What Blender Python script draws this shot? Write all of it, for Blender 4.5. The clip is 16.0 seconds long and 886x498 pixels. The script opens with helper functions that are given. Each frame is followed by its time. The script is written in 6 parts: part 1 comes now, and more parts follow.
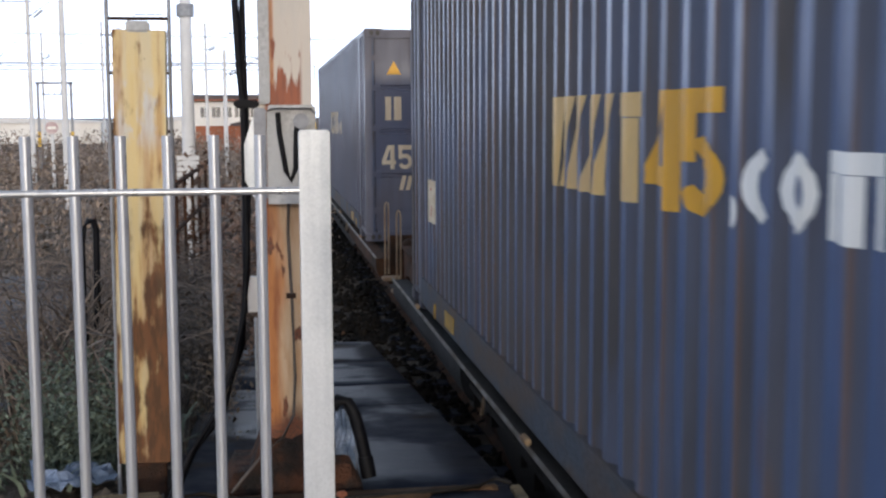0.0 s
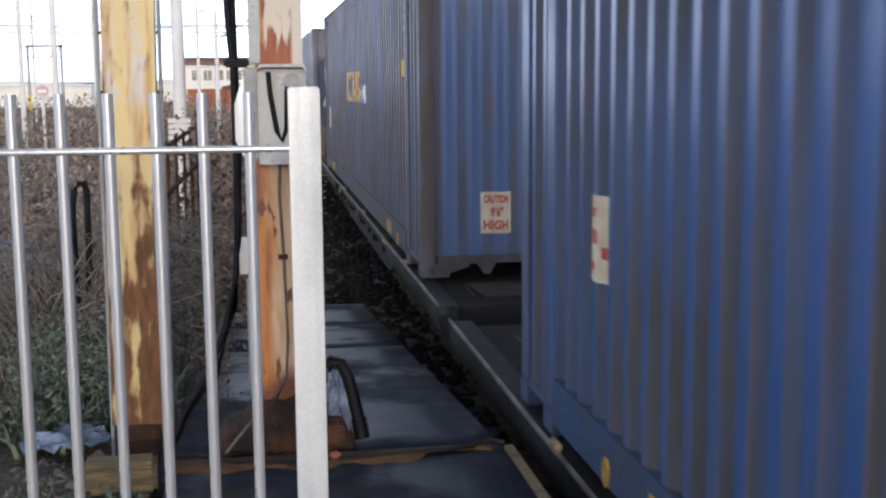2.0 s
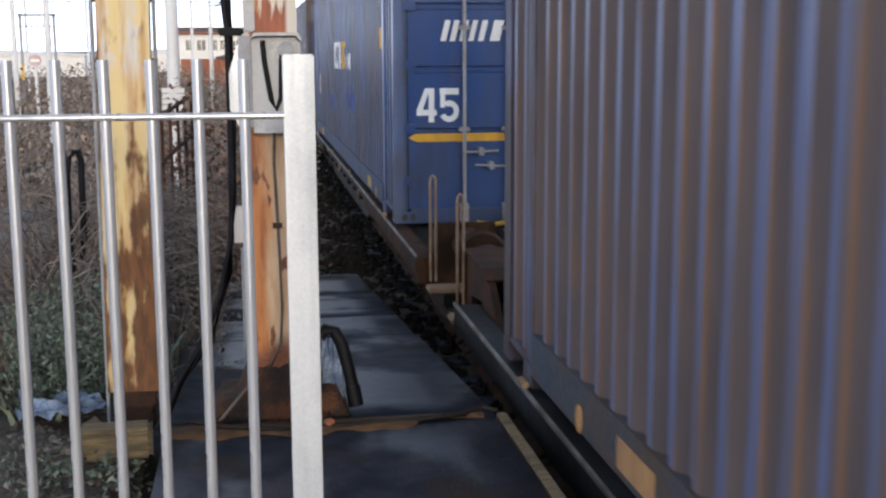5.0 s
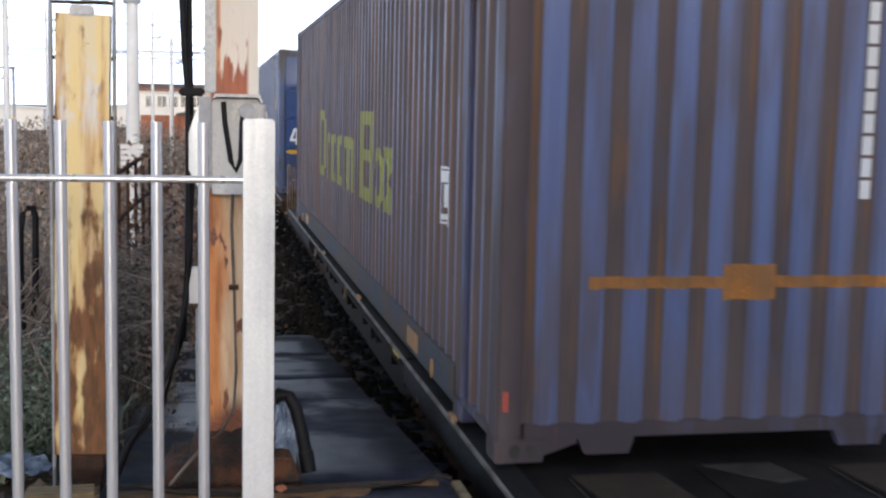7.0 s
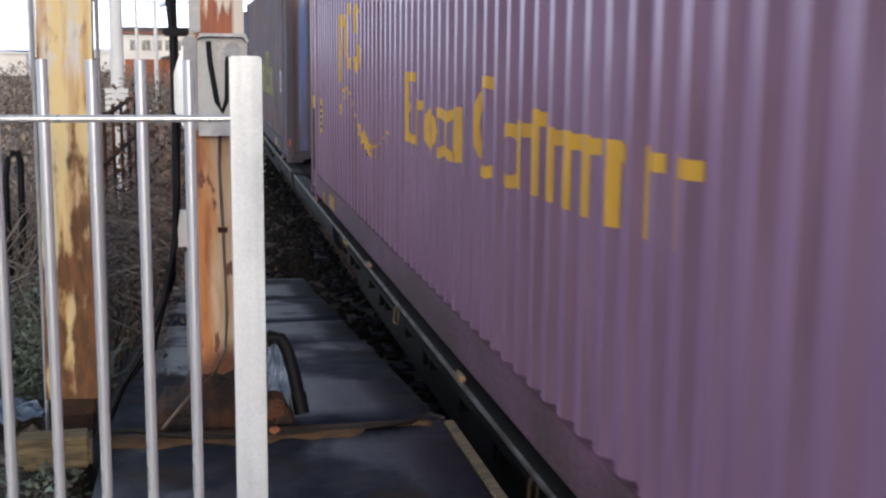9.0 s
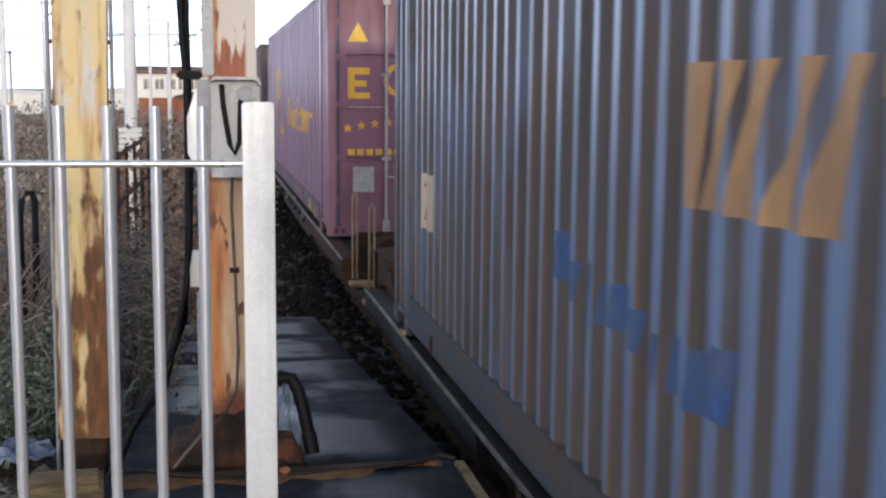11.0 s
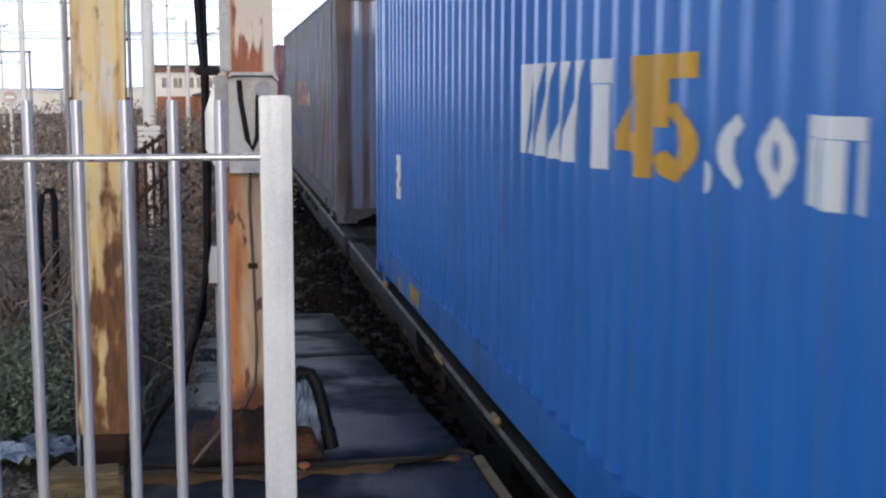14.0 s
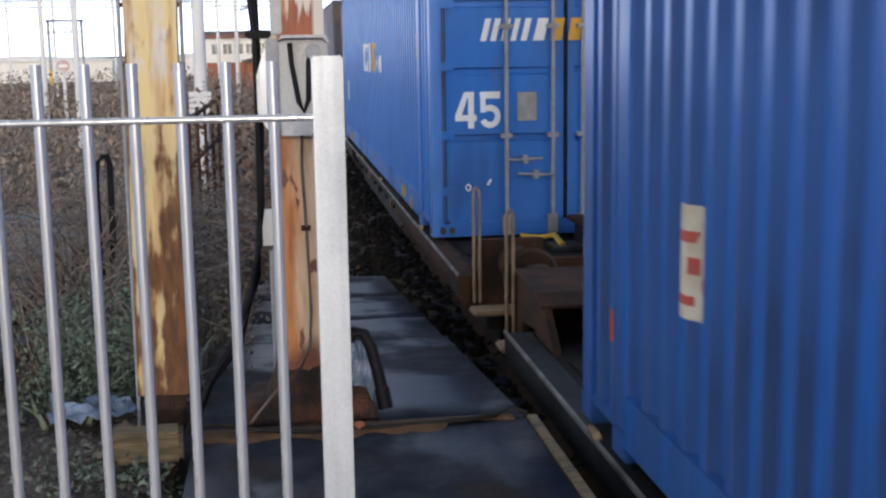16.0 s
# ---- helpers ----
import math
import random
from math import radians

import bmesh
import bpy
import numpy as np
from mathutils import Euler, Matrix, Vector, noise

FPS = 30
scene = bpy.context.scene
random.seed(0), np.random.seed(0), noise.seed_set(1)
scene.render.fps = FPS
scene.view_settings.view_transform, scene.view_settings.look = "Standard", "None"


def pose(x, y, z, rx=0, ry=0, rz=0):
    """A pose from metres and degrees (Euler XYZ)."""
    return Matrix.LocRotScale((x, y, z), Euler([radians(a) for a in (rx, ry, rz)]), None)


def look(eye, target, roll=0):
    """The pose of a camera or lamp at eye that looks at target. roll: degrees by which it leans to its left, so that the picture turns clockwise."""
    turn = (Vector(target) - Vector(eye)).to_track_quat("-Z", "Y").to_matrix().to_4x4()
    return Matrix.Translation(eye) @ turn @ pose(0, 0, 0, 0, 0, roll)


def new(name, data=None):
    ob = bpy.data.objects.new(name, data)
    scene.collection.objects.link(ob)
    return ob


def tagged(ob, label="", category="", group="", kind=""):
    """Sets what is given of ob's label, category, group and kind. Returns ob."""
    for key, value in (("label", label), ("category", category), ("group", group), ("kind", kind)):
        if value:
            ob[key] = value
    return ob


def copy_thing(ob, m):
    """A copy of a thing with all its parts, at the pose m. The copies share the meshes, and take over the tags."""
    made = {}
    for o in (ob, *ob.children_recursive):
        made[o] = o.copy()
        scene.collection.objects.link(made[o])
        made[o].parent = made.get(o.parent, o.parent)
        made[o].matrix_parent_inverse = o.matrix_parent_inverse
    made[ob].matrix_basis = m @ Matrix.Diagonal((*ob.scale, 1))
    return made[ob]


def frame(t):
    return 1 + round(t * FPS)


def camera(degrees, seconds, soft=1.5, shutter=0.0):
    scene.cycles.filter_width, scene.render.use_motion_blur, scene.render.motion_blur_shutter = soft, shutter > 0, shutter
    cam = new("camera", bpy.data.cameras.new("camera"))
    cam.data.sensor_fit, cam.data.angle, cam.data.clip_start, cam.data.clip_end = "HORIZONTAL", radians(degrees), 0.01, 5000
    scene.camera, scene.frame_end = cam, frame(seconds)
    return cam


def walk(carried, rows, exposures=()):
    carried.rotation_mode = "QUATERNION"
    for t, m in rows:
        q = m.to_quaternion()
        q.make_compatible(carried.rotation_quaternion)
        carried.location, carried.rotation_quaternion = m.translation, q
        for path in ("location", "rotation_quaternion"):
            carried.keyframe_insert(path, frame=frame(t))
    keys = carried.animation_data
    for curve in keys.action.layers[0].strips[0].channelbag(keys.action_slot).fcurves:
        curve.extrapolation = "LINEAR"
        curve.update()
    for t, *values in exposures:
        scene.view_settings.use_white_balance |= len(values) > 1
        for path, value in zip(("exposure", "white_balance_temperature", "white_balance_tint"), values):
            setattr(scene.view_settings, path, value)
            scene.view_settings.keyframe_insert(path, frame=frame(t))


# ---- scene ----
cam = camera(41.0, 16.0, soft=2.3, shutter=0.22)
EYE = 1.65
# seconds, x, y, z from the standing point, yaw, pitch, roll
ROWS = [
    (0.0, -0.004, -0.027, 0.013, -8.57, -6.40, 0.26),
    (0.5, -0.002, -0.006, 0.006, -8.92, -7.06, 0.14),
    (1.0, -0.005, -0.001, 0.004, -8.74, -7.71, -0.36),
    (1.5, -0.005, -0.018, 0.003, -8.83, -7.60, 0.07),
    (2.0, 0.003, -0.007, -0.001, -8.91, -8.19, 0.43),
    (2.5, 0.004, 0.004, -0.002, -9.31, -8.71, 0.37),
    (3.0, 0.007, -0.010, -0.003, -9.82, -8.77, 0.31),
    (3.5, 0.001, -0.046, -0.003, -9.03, -8.90, 0.51),
    (6.0, 0.001, 0.004, -0.011, -9.78, -9.74, -0.54),
    (6.5, -0.002, 0.035, 0.001, -11.37, -8.29, -0.68),
    (7.0, 0.001, -0.010, 0.006, -11.05, -6.58, -1.19),
    (7.5, 0.004, 0.001, 0.001, -11.63, -7.96, 0.02),
    (8.0, 0.004, 0.027, -0.005, -12.94, -9.02, -0.13),
    (8.5, 0.002, 0.027, -0.010, -12.19, -9.57, -0.47),
    (11.0, 0.000, -0.004, 0.010, -11.13, -7.57, -0.51),
    (11.5, 0.001, 0.009, 0.011, -11.97, -7.15, -1.22),
    (12.0, -0.003, 0.008, 0.012, -10.86, -5.72, -0.87),
    (12.5, -0.009, 0.010, 0.007, -10.37, -6.30, -0.86),
    (13.0, -0.004, -0.011, 0.005, -10.32, -6.81, -0.46),
    (13.5, 0.003, 0.012, 0.001, -10.90, -7.09, -0.19),
    (14.0, 0.002, 0.002, -0.001, -10.29, -7.72, -0.14),
    (14.5, 0.003, -0.008, -0.004, -9.77, -8.31, -0.47),
    (15.0, 0.003, 0.018, -0.006, -10.09, -8.84, 0.05),
    (15.5, -0.003, 0.004, -0.011, -8.36, -9.56, 1.18),
    (16.0, -0.006, -0.011, -0.011, -7.97, -9.49, 0.83),
]
walk(cam, [(t, pose(x, y, EYE + z, 90 + pitch, roll, yaw)) for t, x, y, z, yaw, pitch, roll in ROWS], exposures=[(0.0, 0.0), (1.0, 0.02), (1.5, 0.08), (2.0, 0.27), (3.5, 0.31), (6.0, 0.32), (7.0, 0.25), (8.5, 0.23), (11.0, 0.28), (11.5, 0.20), (12.0, 0.08), (13.0, 0.0), (15.0, 0.0), (16.0, 0.16)])

# ---- daylight: low winter sun behind the platform, veiled, under a bright thin sky ----
SUN_EL, SUN_AZ = 7.0, 180.0          # azimuth clockwise from +y
world = bpy.data.worlds.new("sky")
scene.world = world
world.use_nodes = True
wn = world.node_tree
sky = wn.nodes.new("ShaderNodeTexSky")
sky.sky_type, sky.sun_disc = "NISHITA", False
sky.sun_elevation, sky.sun_rotation = radians(SUN_EL), radians(SUN_AZ)
sky.air_density, sky.dust_density, sky.ozone_density = 1.0, 2.0, 1.0
veil = wn.nodes.new("ShaderNodeMix")          # white haze, thick at the horizon and thin overhead
veil.data_type = "RGBA"
up = wn.nodes.new("ShaderNodeSeparateXYZ")
wn.links.new(wn.nodes.new("ShaderNodeTexCoord").outputs["Generated"], up.inputs[0])
haze = wn.nodes.new("ShaderNodeMapRange")
for i, v in enumerate((0.02, 0.50, 0.95, 0.10)):
    haze.inputs[i + 1].default_value = v
wn.links.new(up.outputs[2], haze.inputs[0])
wn.links.new(haze.outputs[0], veil.inputs[0])
veil.inputs[7].default_value = (14.0, 15.8, 20.0, 1)
wn.links.new(sky.outputs[0], veil.inputs[6])
wn.links.new(veil.outputs[2], wn.nodes["Background"].inputs[0])
wn.nodes["Background"].inputs[1].default_value = 0.15
sun = new("sun", bpy.data.lights.new("sun", "SUN"))
sun.data.energy, sun.data.angle, sun.data.color = 1.3, radians(3.0), (1.0, 0.88, 0.72)
sd = Vector((math.sin(radians(SUN_AZ)) * math.cos(radians(SUN_EL)), math.cos(radians(SUN_AZ)) * math.cos(radians(SUN_EL)), math.sin(radians(SUN_EL))))
sun.matrix_world = look(sd * 50, (0, 0, 0))


# ---- materials ----
class Nodes:
    """A short way to write a principled material."""
    def __init__(self, name, rough=0.7, metal=0.0):
        self.m = bpy.data.materials.new(name)
        self.m.use_nodes = True
        self.t = self.m.node_tree
        self.b = self.t.nodes["Principled BSDF"]
        self.b.inputs["Roughness"].default_value = rough
        self.b.inputs["Metallic"].default_value = metal
        self.co = self.t.nodes.new("ShaderNodeTexCoord").outputs["Object"]

    def node(self, kind):
        return self.t.nodes.new(kind)

    def link(self, a, b):
        self.t.links.new(a, b)

    def noise(self, scale, stretch=(1, 1, 1), detail=4.0, lo=0.35, hi=0.65, offset=(0, 0, 0)):
        mp = self.node("ShaderNodeMapping")
        mp.inputs["Scale"].default_value = stretch
        mp.inputs["Location"].default_value = offset
        self.link(self.co, mp.inputs["Vector"])
        n = self.node("ShaderNodeTexNoise")
        n.inputs["Scale"].default_value, n.inputs["Detail"].default_value = scale, detail
        self.link(mp.outputs[0], n.inputs["Vector"])
        return self.span(n.outputs["Fac"], lo, hi)

    def span(self, value, lo, hi, a=0.0, b=1.0):
        r = self.node("ShaderNodeMapRange")
        r.interpolation_type = "SMOOTHSTEP"
        for i, v in enumerate((lo, hi, a, b)):
            r.inputs[i + 1].default_value = v
        self.link(value, r.inputs[0])
        return r.outputs[0]

    def axis(self, which):
        s = self.node("ShaderNodeSeparateXYZ")
        self.link(self.co, s.inputs[0])
        return s.outputs[which]

    def calc(self, op, a, b=None):
        n = self.node("ShaderNodeMath")
        n.operation = op
        for i, v in enumerate((a, b)):
            if isinstance(v, (int, float)):
                n.inputs[i].default_value = v
            elif v is not None:
                self.link(v, n.inputs[i])
        return n.outputs[0]

    def mix(self, fac, a, b):
        n = self.node("ShaderNodeMix")
        n.data_type = "RGBA"
        if isinstance(fac, (int, float)):
            n.inputs[0].default_value = fac
        else:
            self.link(fac, n.inputs[0])
        for sock, v in ((n.inputs[6], a), (n.inputs[7], b)):
            if isinstance(v, tuple):
                sock.default_value = (*v, 1)
            else:
                self.link(v, sock)
        return n.outputs[2]

    def colour(self, c):
        if isinstance(c, tuple):
            self.b.inputs["Base Color"].default_value = (*c, 1)
        else:
            self.link(c, self.b.inputs["Base Color"])
        return self

    def rough(self, value, a, b):
        self.link(self.span(value, 0, 1, a, b), self.b.inputs["Roughness"])
        return self

    def bump(self, height, strength=0.3, distance=0.01):
        n = self.node("ShaderNodeBump")
        n.inputs["Strength"].default_value, n.inputs["Distance"].default_value = strength, distance
        self.link(height, n.inputs["Height"])
        self.link(n.outputs[0], self.b.inputs["Normal"])
        return self


def plain(name, a, b, scale=6.0, rough=0.7, metal=0.0, stretch=(1, 1, 1), bump=0.2):
    n = Nodes(name, rough, metal)
    big, fine = n.noise(scale, stretch), n.noise(scale * 9, stretch, lo=0.3, hi=0.7, offset=(3, 1, 7))
    dark = tuple((0.7 if max(a) < 0.6 else 0.92) * v for v in a)
    n.colour(n.mix(big, n.mix(fine, a, dark), b)).bump(fine, bump)
    return n.m


def upright_paint():
    """Cream-yellow paint in tall streaks, rusting along one edge and most of all towards the foot."""
    n = Nodes("rusty_cream_paint", 0.6)
    x, z = n.axis(0), n.axis(2)
    fine, grain = n.noise(60), n.noise(2.6, (7, 7, 0.7), 8, 0.0, 1.0, (2, 0, 5))
    blot = n.noise(4.2, (3.2, 3.2, 1.5), 9, 0.0, 1.0, (0, 4, 1))
    edge = n.calc("MULTIPLY", n.span(x, -0.015, 0.055), n.span(z, 1.55, 0.95))
    bias = n.calc("ADD", n.calc("MULTIPLY", edge, 0.20), n.span(z, 0.95, 0.15, 0.0, 0.17))
    bias = n.calc("ADD", bias, n.span(n.calc("ABSOLUTE", x), 0.088, 0.112, 0.0, 0.13))
    mixed = n.calc("ADD", n.calc("MULTIPLY", grain, 0.45), n.calc("MULTIPLY", blot, 0.55))
    rust = n.calc("MULTIPLY", n.span(n.calc("ADD", mixed, bias), 0.535, 0.70), 0.90)
    stain = n.calc("MULTIPLY", n.span(n.calc("ADD", grain, n.calc("MULTIPLY", bias, 0.8)), 0.43, 0.70), 0.65)
    bleach = n.calc("MULTIPLY", n.span(n.calc("ABSOLUTE", n.calc("ADD", z, -1.68)), 0.22, 0.05), n.noise(5.0, (3, 3, 1.2), 5, 0.46, 0.58, (9, 4, 2)))
    paint = n.mix(n.noise(3, (6, 6, 0.6), 4, 0.35, 0.7, (1, 1, 8)), (0.66, 0.50, 0.22), (0.60, 0.50, 0.31))
    paint = n.mix(n.calc("MULTIPLY", bleach, 0.8), paint, (0.56, 0.56, 0.56))
    paint = n.mix(stain, paint, (0.42, 0.20, 0.055))
    iron = n.mix(n.noise(9, (3, 3, 0.8), 6, 0.38, 0.62, (3, 3, 3)), (0.155, 0.058, 0.024), (0.065, 0.025, 0.014))
    chips = n.noise(26, (1, 1, 1.8), 3, 0.70, 0.74, (4, 1, 1))
    n.colour(n.mix(n.calc("MAXIMUM", rust, n.calc("MULTIPLY", chips, 0.7)), paint, iron))
    n.rough(rust, 0.5, 0.9).bump(n.calc("ADD", rust, n.calc("MULTIPLY", fine, 0.4)), 0.35, 0.003)
    return n.m


def galvanised(name, light, dark, metal, rough, spread):
    """Hot-dip zinc: fine crystal spangle, faint tall runs and grey tarnish."""
    n = Nodes(name, rough, metal)
    v = n.node("ShaderNodeTexVoronoi")
    v.inputs["Scale"].default_value = 190.0
    n.link(n.co, v.inputs["Vector"])
    s = n.node("ShaderNodeSeparateColor")
    n.link(v.outputs["Color"], s.inputs[0])
    spangle = n.calc("MULTIPLY", s.outputs[0], spread)
    run = n.noise(16, (2, 2, 0.12), 4, 0.35, 0.7, (1, 4, 2))
    cloud = n.noise(7, (1, 1, 0.6), 5, 0.38, 0.66)
    tone = n.calc("ADD", spangle, n.calc("MULTIPLY", n.calc("ADD", run, cloud), 0.32))
    n.colour(n.mix(tone, light, dark)).rough(tone, rough - 0.08, rough + 0.14).bump(n.noise(45), 0.06, 0.002)
    return n.m


def column_paint(name, lower):
    """Grey-cream paint with one long rust run; the lower length has rusted through on one half."""
    n = Nodes(name, 0.55)
    x, z = n.axis(0), n.axis(2)
    wob = n.noise(3.0, (3, 3, 0.5), 4, 0.0, 1.0)
    fine, mid = n.noise(70), n.noise(9.0, (3, 3, 0.5), 5, 0.42, 0.68, (3, 3, 1))
    paint = n.mix(n.noise(2.0, (2, 2, 0.4), 3), (0.60, 0.53, 0.45), (0.50, 0.49, 0.47))
    orange = n.mix(mid, (0.50, 0.19, 0.05), (0.30, 0.085, 0.022))
    iron = n.mix(fine, (0.20, 0.055, 0.02), (0.10, 0.035, 0.016))
    if lower:
        side = n.span(n.calc("ADD", x, n.calc("MULTIPLY", wob, 0.12)), 0.05, -0.01)
        c = n.mix(side, n.mix(n.calc("MULTIPLY", mid, 0.7), (0.62, 0.45, 0.29), (0.50, 0.27, 0.12)), orange)
        spots = n.noise(4.0, (3, 3, 1.0), 6, 0.60, 0.64, (1, 7, 3))
        foot = n.span(n.calc("ADD", z, n.calc("MULTIPLY", wob, -0.25)), 0.26, 0.16)
        c = n.mix(n.calc("MAXIMUM", spots, foot), c, iron)
    else:
        line = n.calc("MULTIPLY", n.span(n.calc("ABSOLUTE", n.calc("ADD", x, 0.058)), 0.016, 0.004), 0.85)
        burst = n.span(n.calc("ADD", z, n.calc("MULTIPLY", n.noise(10.0, (3, 3, 0.5), 5, 0.3, 0.75, (2, 2, 2)), -0.32)), 1.80, 1.70)
        inside = n.calc("MULTIPLY", burst, n.span(n.calc("ABSOLUTE", n.calc("ADD", x, 0.01)), 0.09, 0.07))
        c = n.mix(line, paint, orange)
        c = n.mix(inside, c, n.mix(mid, (0.30, 0.075, 0.025), (0.20, 0.05, 0.02)))
    n.colour(c).bump(n.calc("ADD", mid, n.calc("MULTIPLY", fine, 0.3)), 0.25, 0.003)
    return n.m


def container_paint(name, coat, dirt, rust, axis, pitch, dirty=0.6, rusty=0.3, worn=0.3, veil=0.0):
    """Container paint with road film, on some boxes a darker coat, on one flank of every corrugation and towards the
    bottom, tall streaks and rust runs.
    """
    n = Nodes(name, 0.42)
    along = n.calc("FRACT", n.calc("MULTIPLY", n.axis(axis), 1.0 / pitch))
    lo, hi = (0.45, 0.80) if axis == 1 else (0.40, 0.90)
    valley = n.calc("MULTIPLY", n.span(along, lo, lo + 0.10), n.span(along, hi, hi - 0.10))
    tall = (1, 1, 0.12)
    streak = n.noise(7.0, tall, 5, 0.38, 0.66)
    cloud = n.noise(0.9, (1, 1, 0.7), 4, 0.3, 0.7, (4, 8, 2))
    fine = n.noise(70, lo=0.25, hi=0.75)
    fade = tuple(min(1, 1.5 * v + 0.02) for v in coat)
    base = n.mix(n.calc("MULTIPLY", cloud, worn), coat, fade)
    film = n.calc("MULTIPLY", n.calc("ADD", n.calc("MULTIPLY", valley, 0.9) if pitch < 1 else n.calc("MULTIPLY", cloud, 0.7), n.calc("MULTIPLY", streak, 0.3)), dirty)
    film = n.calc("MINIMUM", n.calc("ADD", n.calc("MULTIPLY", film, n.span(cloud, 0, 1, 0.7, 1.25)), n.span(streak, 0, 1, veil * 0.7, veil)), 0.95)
    # the film colour thickens towards the bottom with a streaked edge
    low_film = n.calc("MULTIPLY", n.span(n.calc("ADD", n.axis(2), n.calc("MULTIPLY", streak, 0.7)), 1.45, 0.25), 0.75 * dirty)
    film = n.calc("MAXIMUM", film, low_film)
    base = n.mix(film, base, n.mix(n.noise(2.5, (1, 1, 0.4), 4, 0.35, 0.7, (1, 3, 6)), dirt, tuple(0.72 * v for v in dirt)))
    spots = n.calc("MULTIPLY", n.noise(5.0, (1, 1, 0.22), 6, 0.62, 0.74, (2, 5, 9)), rusty)
    if pitch < 1:
        run = n.calc("MULTIPLY", n.span(n.calc("ABSOLUTE", n.calc("ADD", along, -0.74)), 0.10, 0.03), n.noise(2.6, (1, 1, 0.25), 4, 0.45, 0.62, (6, 1, 4)))
        spots = n.calc("MAXIMUM", spots, n.calc("MULTIPLY", run, min(0.8, 1.4 * rusty)))
    n.colour(n.mix(spots, base, rust))
    n.rough(film, 0.28, 0.72).bump(n.calc("ADD", n.noise(2.2, (1, 1, 1), 2, 0.2, 0.8, (7, 7, 1)), n.calc("MULTIPLY", fine, 0.05)), 0.25, 0.012)
    return n.m


def ground_material():
    n = Nodes("dry_soil", 0.95)
    big, mid, fine = n.noise(0.35, detail=6), n.noise(3.0, detail=6, offset=(2, 2, 2)), n.noise(30, lo=0.3, hi=0.7)
    c = n.mix(mid, (0.050, 0.041, 0.035), (0.125, 0.100, 0.080))
    c = n.mix(n.calc("MULTIPLY", big, 0.5), c, (0.14, 0.10, 0.055))
    n.colour(n.mix(n.calc("MULTIPLY", fine, 0.5), c, (0.04, 0.03, 0.024))).bump(n.calc("ADD", mid, fine), 0.8, 0.04)
    return n.m


def concrete_material():
    """Dark concrete, blue-black where it is wet, with brown silt dried in patches; the blue tint paints in reflected
    sky.
    """
    n = Nodes("damp_sky_tinted_concrete", 0.5)
    wet, mid, fine = n.noise(1.3, (1, 0.7, 1), 6, 0.40, 0.58), n.noise(6, detail=6, offset=(5, 1, 2)), n.noise(80, lo=0.3, hi=0.7)
    silt = n.calc("MULTIPLY", n.noise(1.9, (1, 1, 1), 6, 0.50, 0.66, (8, 3, 1)), 0.85)
    c = n.mix(mid, (0.014, 0.018, 0.030), (0.038, 0.040, 0.052))
    c = n.mix(silt, c, n.mix(fine, (0.040, 0.026, 0.016), (0.024, 0.016, 0.011)))
    c = n.mix(n.calc("MULTIPLY", wet, 0.8), c, (0.010, 0.015, 0.029))
    specks = n.noise(38, (1, 1, 1), 2, 0.76, 0.79, (3, 9, 4))
    n.colour(n.mix(n.calc("MULTIPLY", specks, 0.6), c, (0.16, 0.16, 0.17)))
    n.b.inputs["Specular IOR Level"].default_value = 0.20
    n.rough(wet, 0.92, 0.38).bump(n.calc("ADD", n.calc("MULTIPLY", mid, 0.7), n.calc("MULTIPLY", fine, 0.3)), 0.3, 0.012)
    return n.m


def leaf_material(name, a, b, rough=0.75):
    n = Nodes(name, rough)
    g = n.node("ShaderNodeNewGeometry")
    n.colour(n.mix(g.outputs["Random Per Island"], a, b))
    return n.m


SOIL, CONCRETE = ground_material(), concrete_material()
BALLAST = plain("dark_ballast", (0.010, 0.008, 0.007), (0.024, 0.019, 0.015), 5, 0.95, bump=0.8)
GALV = galvanised("galvanised_steel", (0.66, 0.67, 0.69), (0.36, 0.37, 0.40), 0.5, 0.34, 0.06)
GALV_POST = galvanised("bright_galvanised_post", (0.64, 0.665, 0.69), (0.40, 0.43, 0.46), 0.15, 0.45, 0.25)
YELLOW_RUST = upright_paint()
POLE_PAINT = column_paint("rusty_grey_paint", False)
POLE_LOW = column_paint("rusty_orange_paint", True)
RUST = plain("flaking_rust", (0.075, 0.032, 0.015), (0.035, 0.02, 0.013), 12, 0.95, 0, (1, 1, 1), 0.7)
FOOTING = plain("rust_stained_footing", (0.018, 0.012, 0.009), (0.085, 0.030, 0.011), 7, 0.9, 0, (1, 1, 1), 0.8)
BOX_GREY = plain("grey_enamel", (0.50, 0.50, 0.50), (0.40, 0.41, 0.42), 6, 0.45)
BLACK = plain("black_rubber", (0.006, 0.006, 0.008), (0.010, 0.010, 0.012), 10, 0.5)
BLACK.node_tree.nodes["Principled BSDF"].inputs["Specular IOR Level"].default_value = 0.12
DARK_STEEL = plain("grimy_wagon_steel", (0.03, 0.026, 0.023), (0.018, 0.016, 0.015), 4, 0.62, 0.2, (1, 1, 1), 0.3)
SILL_STEEL = plain("worn_grey_wagon_steel", (0.040, 0.043, 0.048), (0.012, 0.012, 0.012), 2.5, 0.6, 0.0, (1, 0.5, 1), 0.2)
TREAD = plain("dusty_tread_plate", (0.07, 0.05, 0.036), (0.045, 0.034, 0.026), 4, 0.8)
DECK_STEEL = plain("dusty_deck_steel", (0.022, 0.018, 0.015), (0.011, 0.009, 0.008), 3, 0.8, 0.0, (1, 1, 1), 0.25)
BROWN_STEEL = plain("brown_rusty_steel", (0.085, 0.036, 0.017), (0.030, 0.018, 0.012), 4, 0.8)
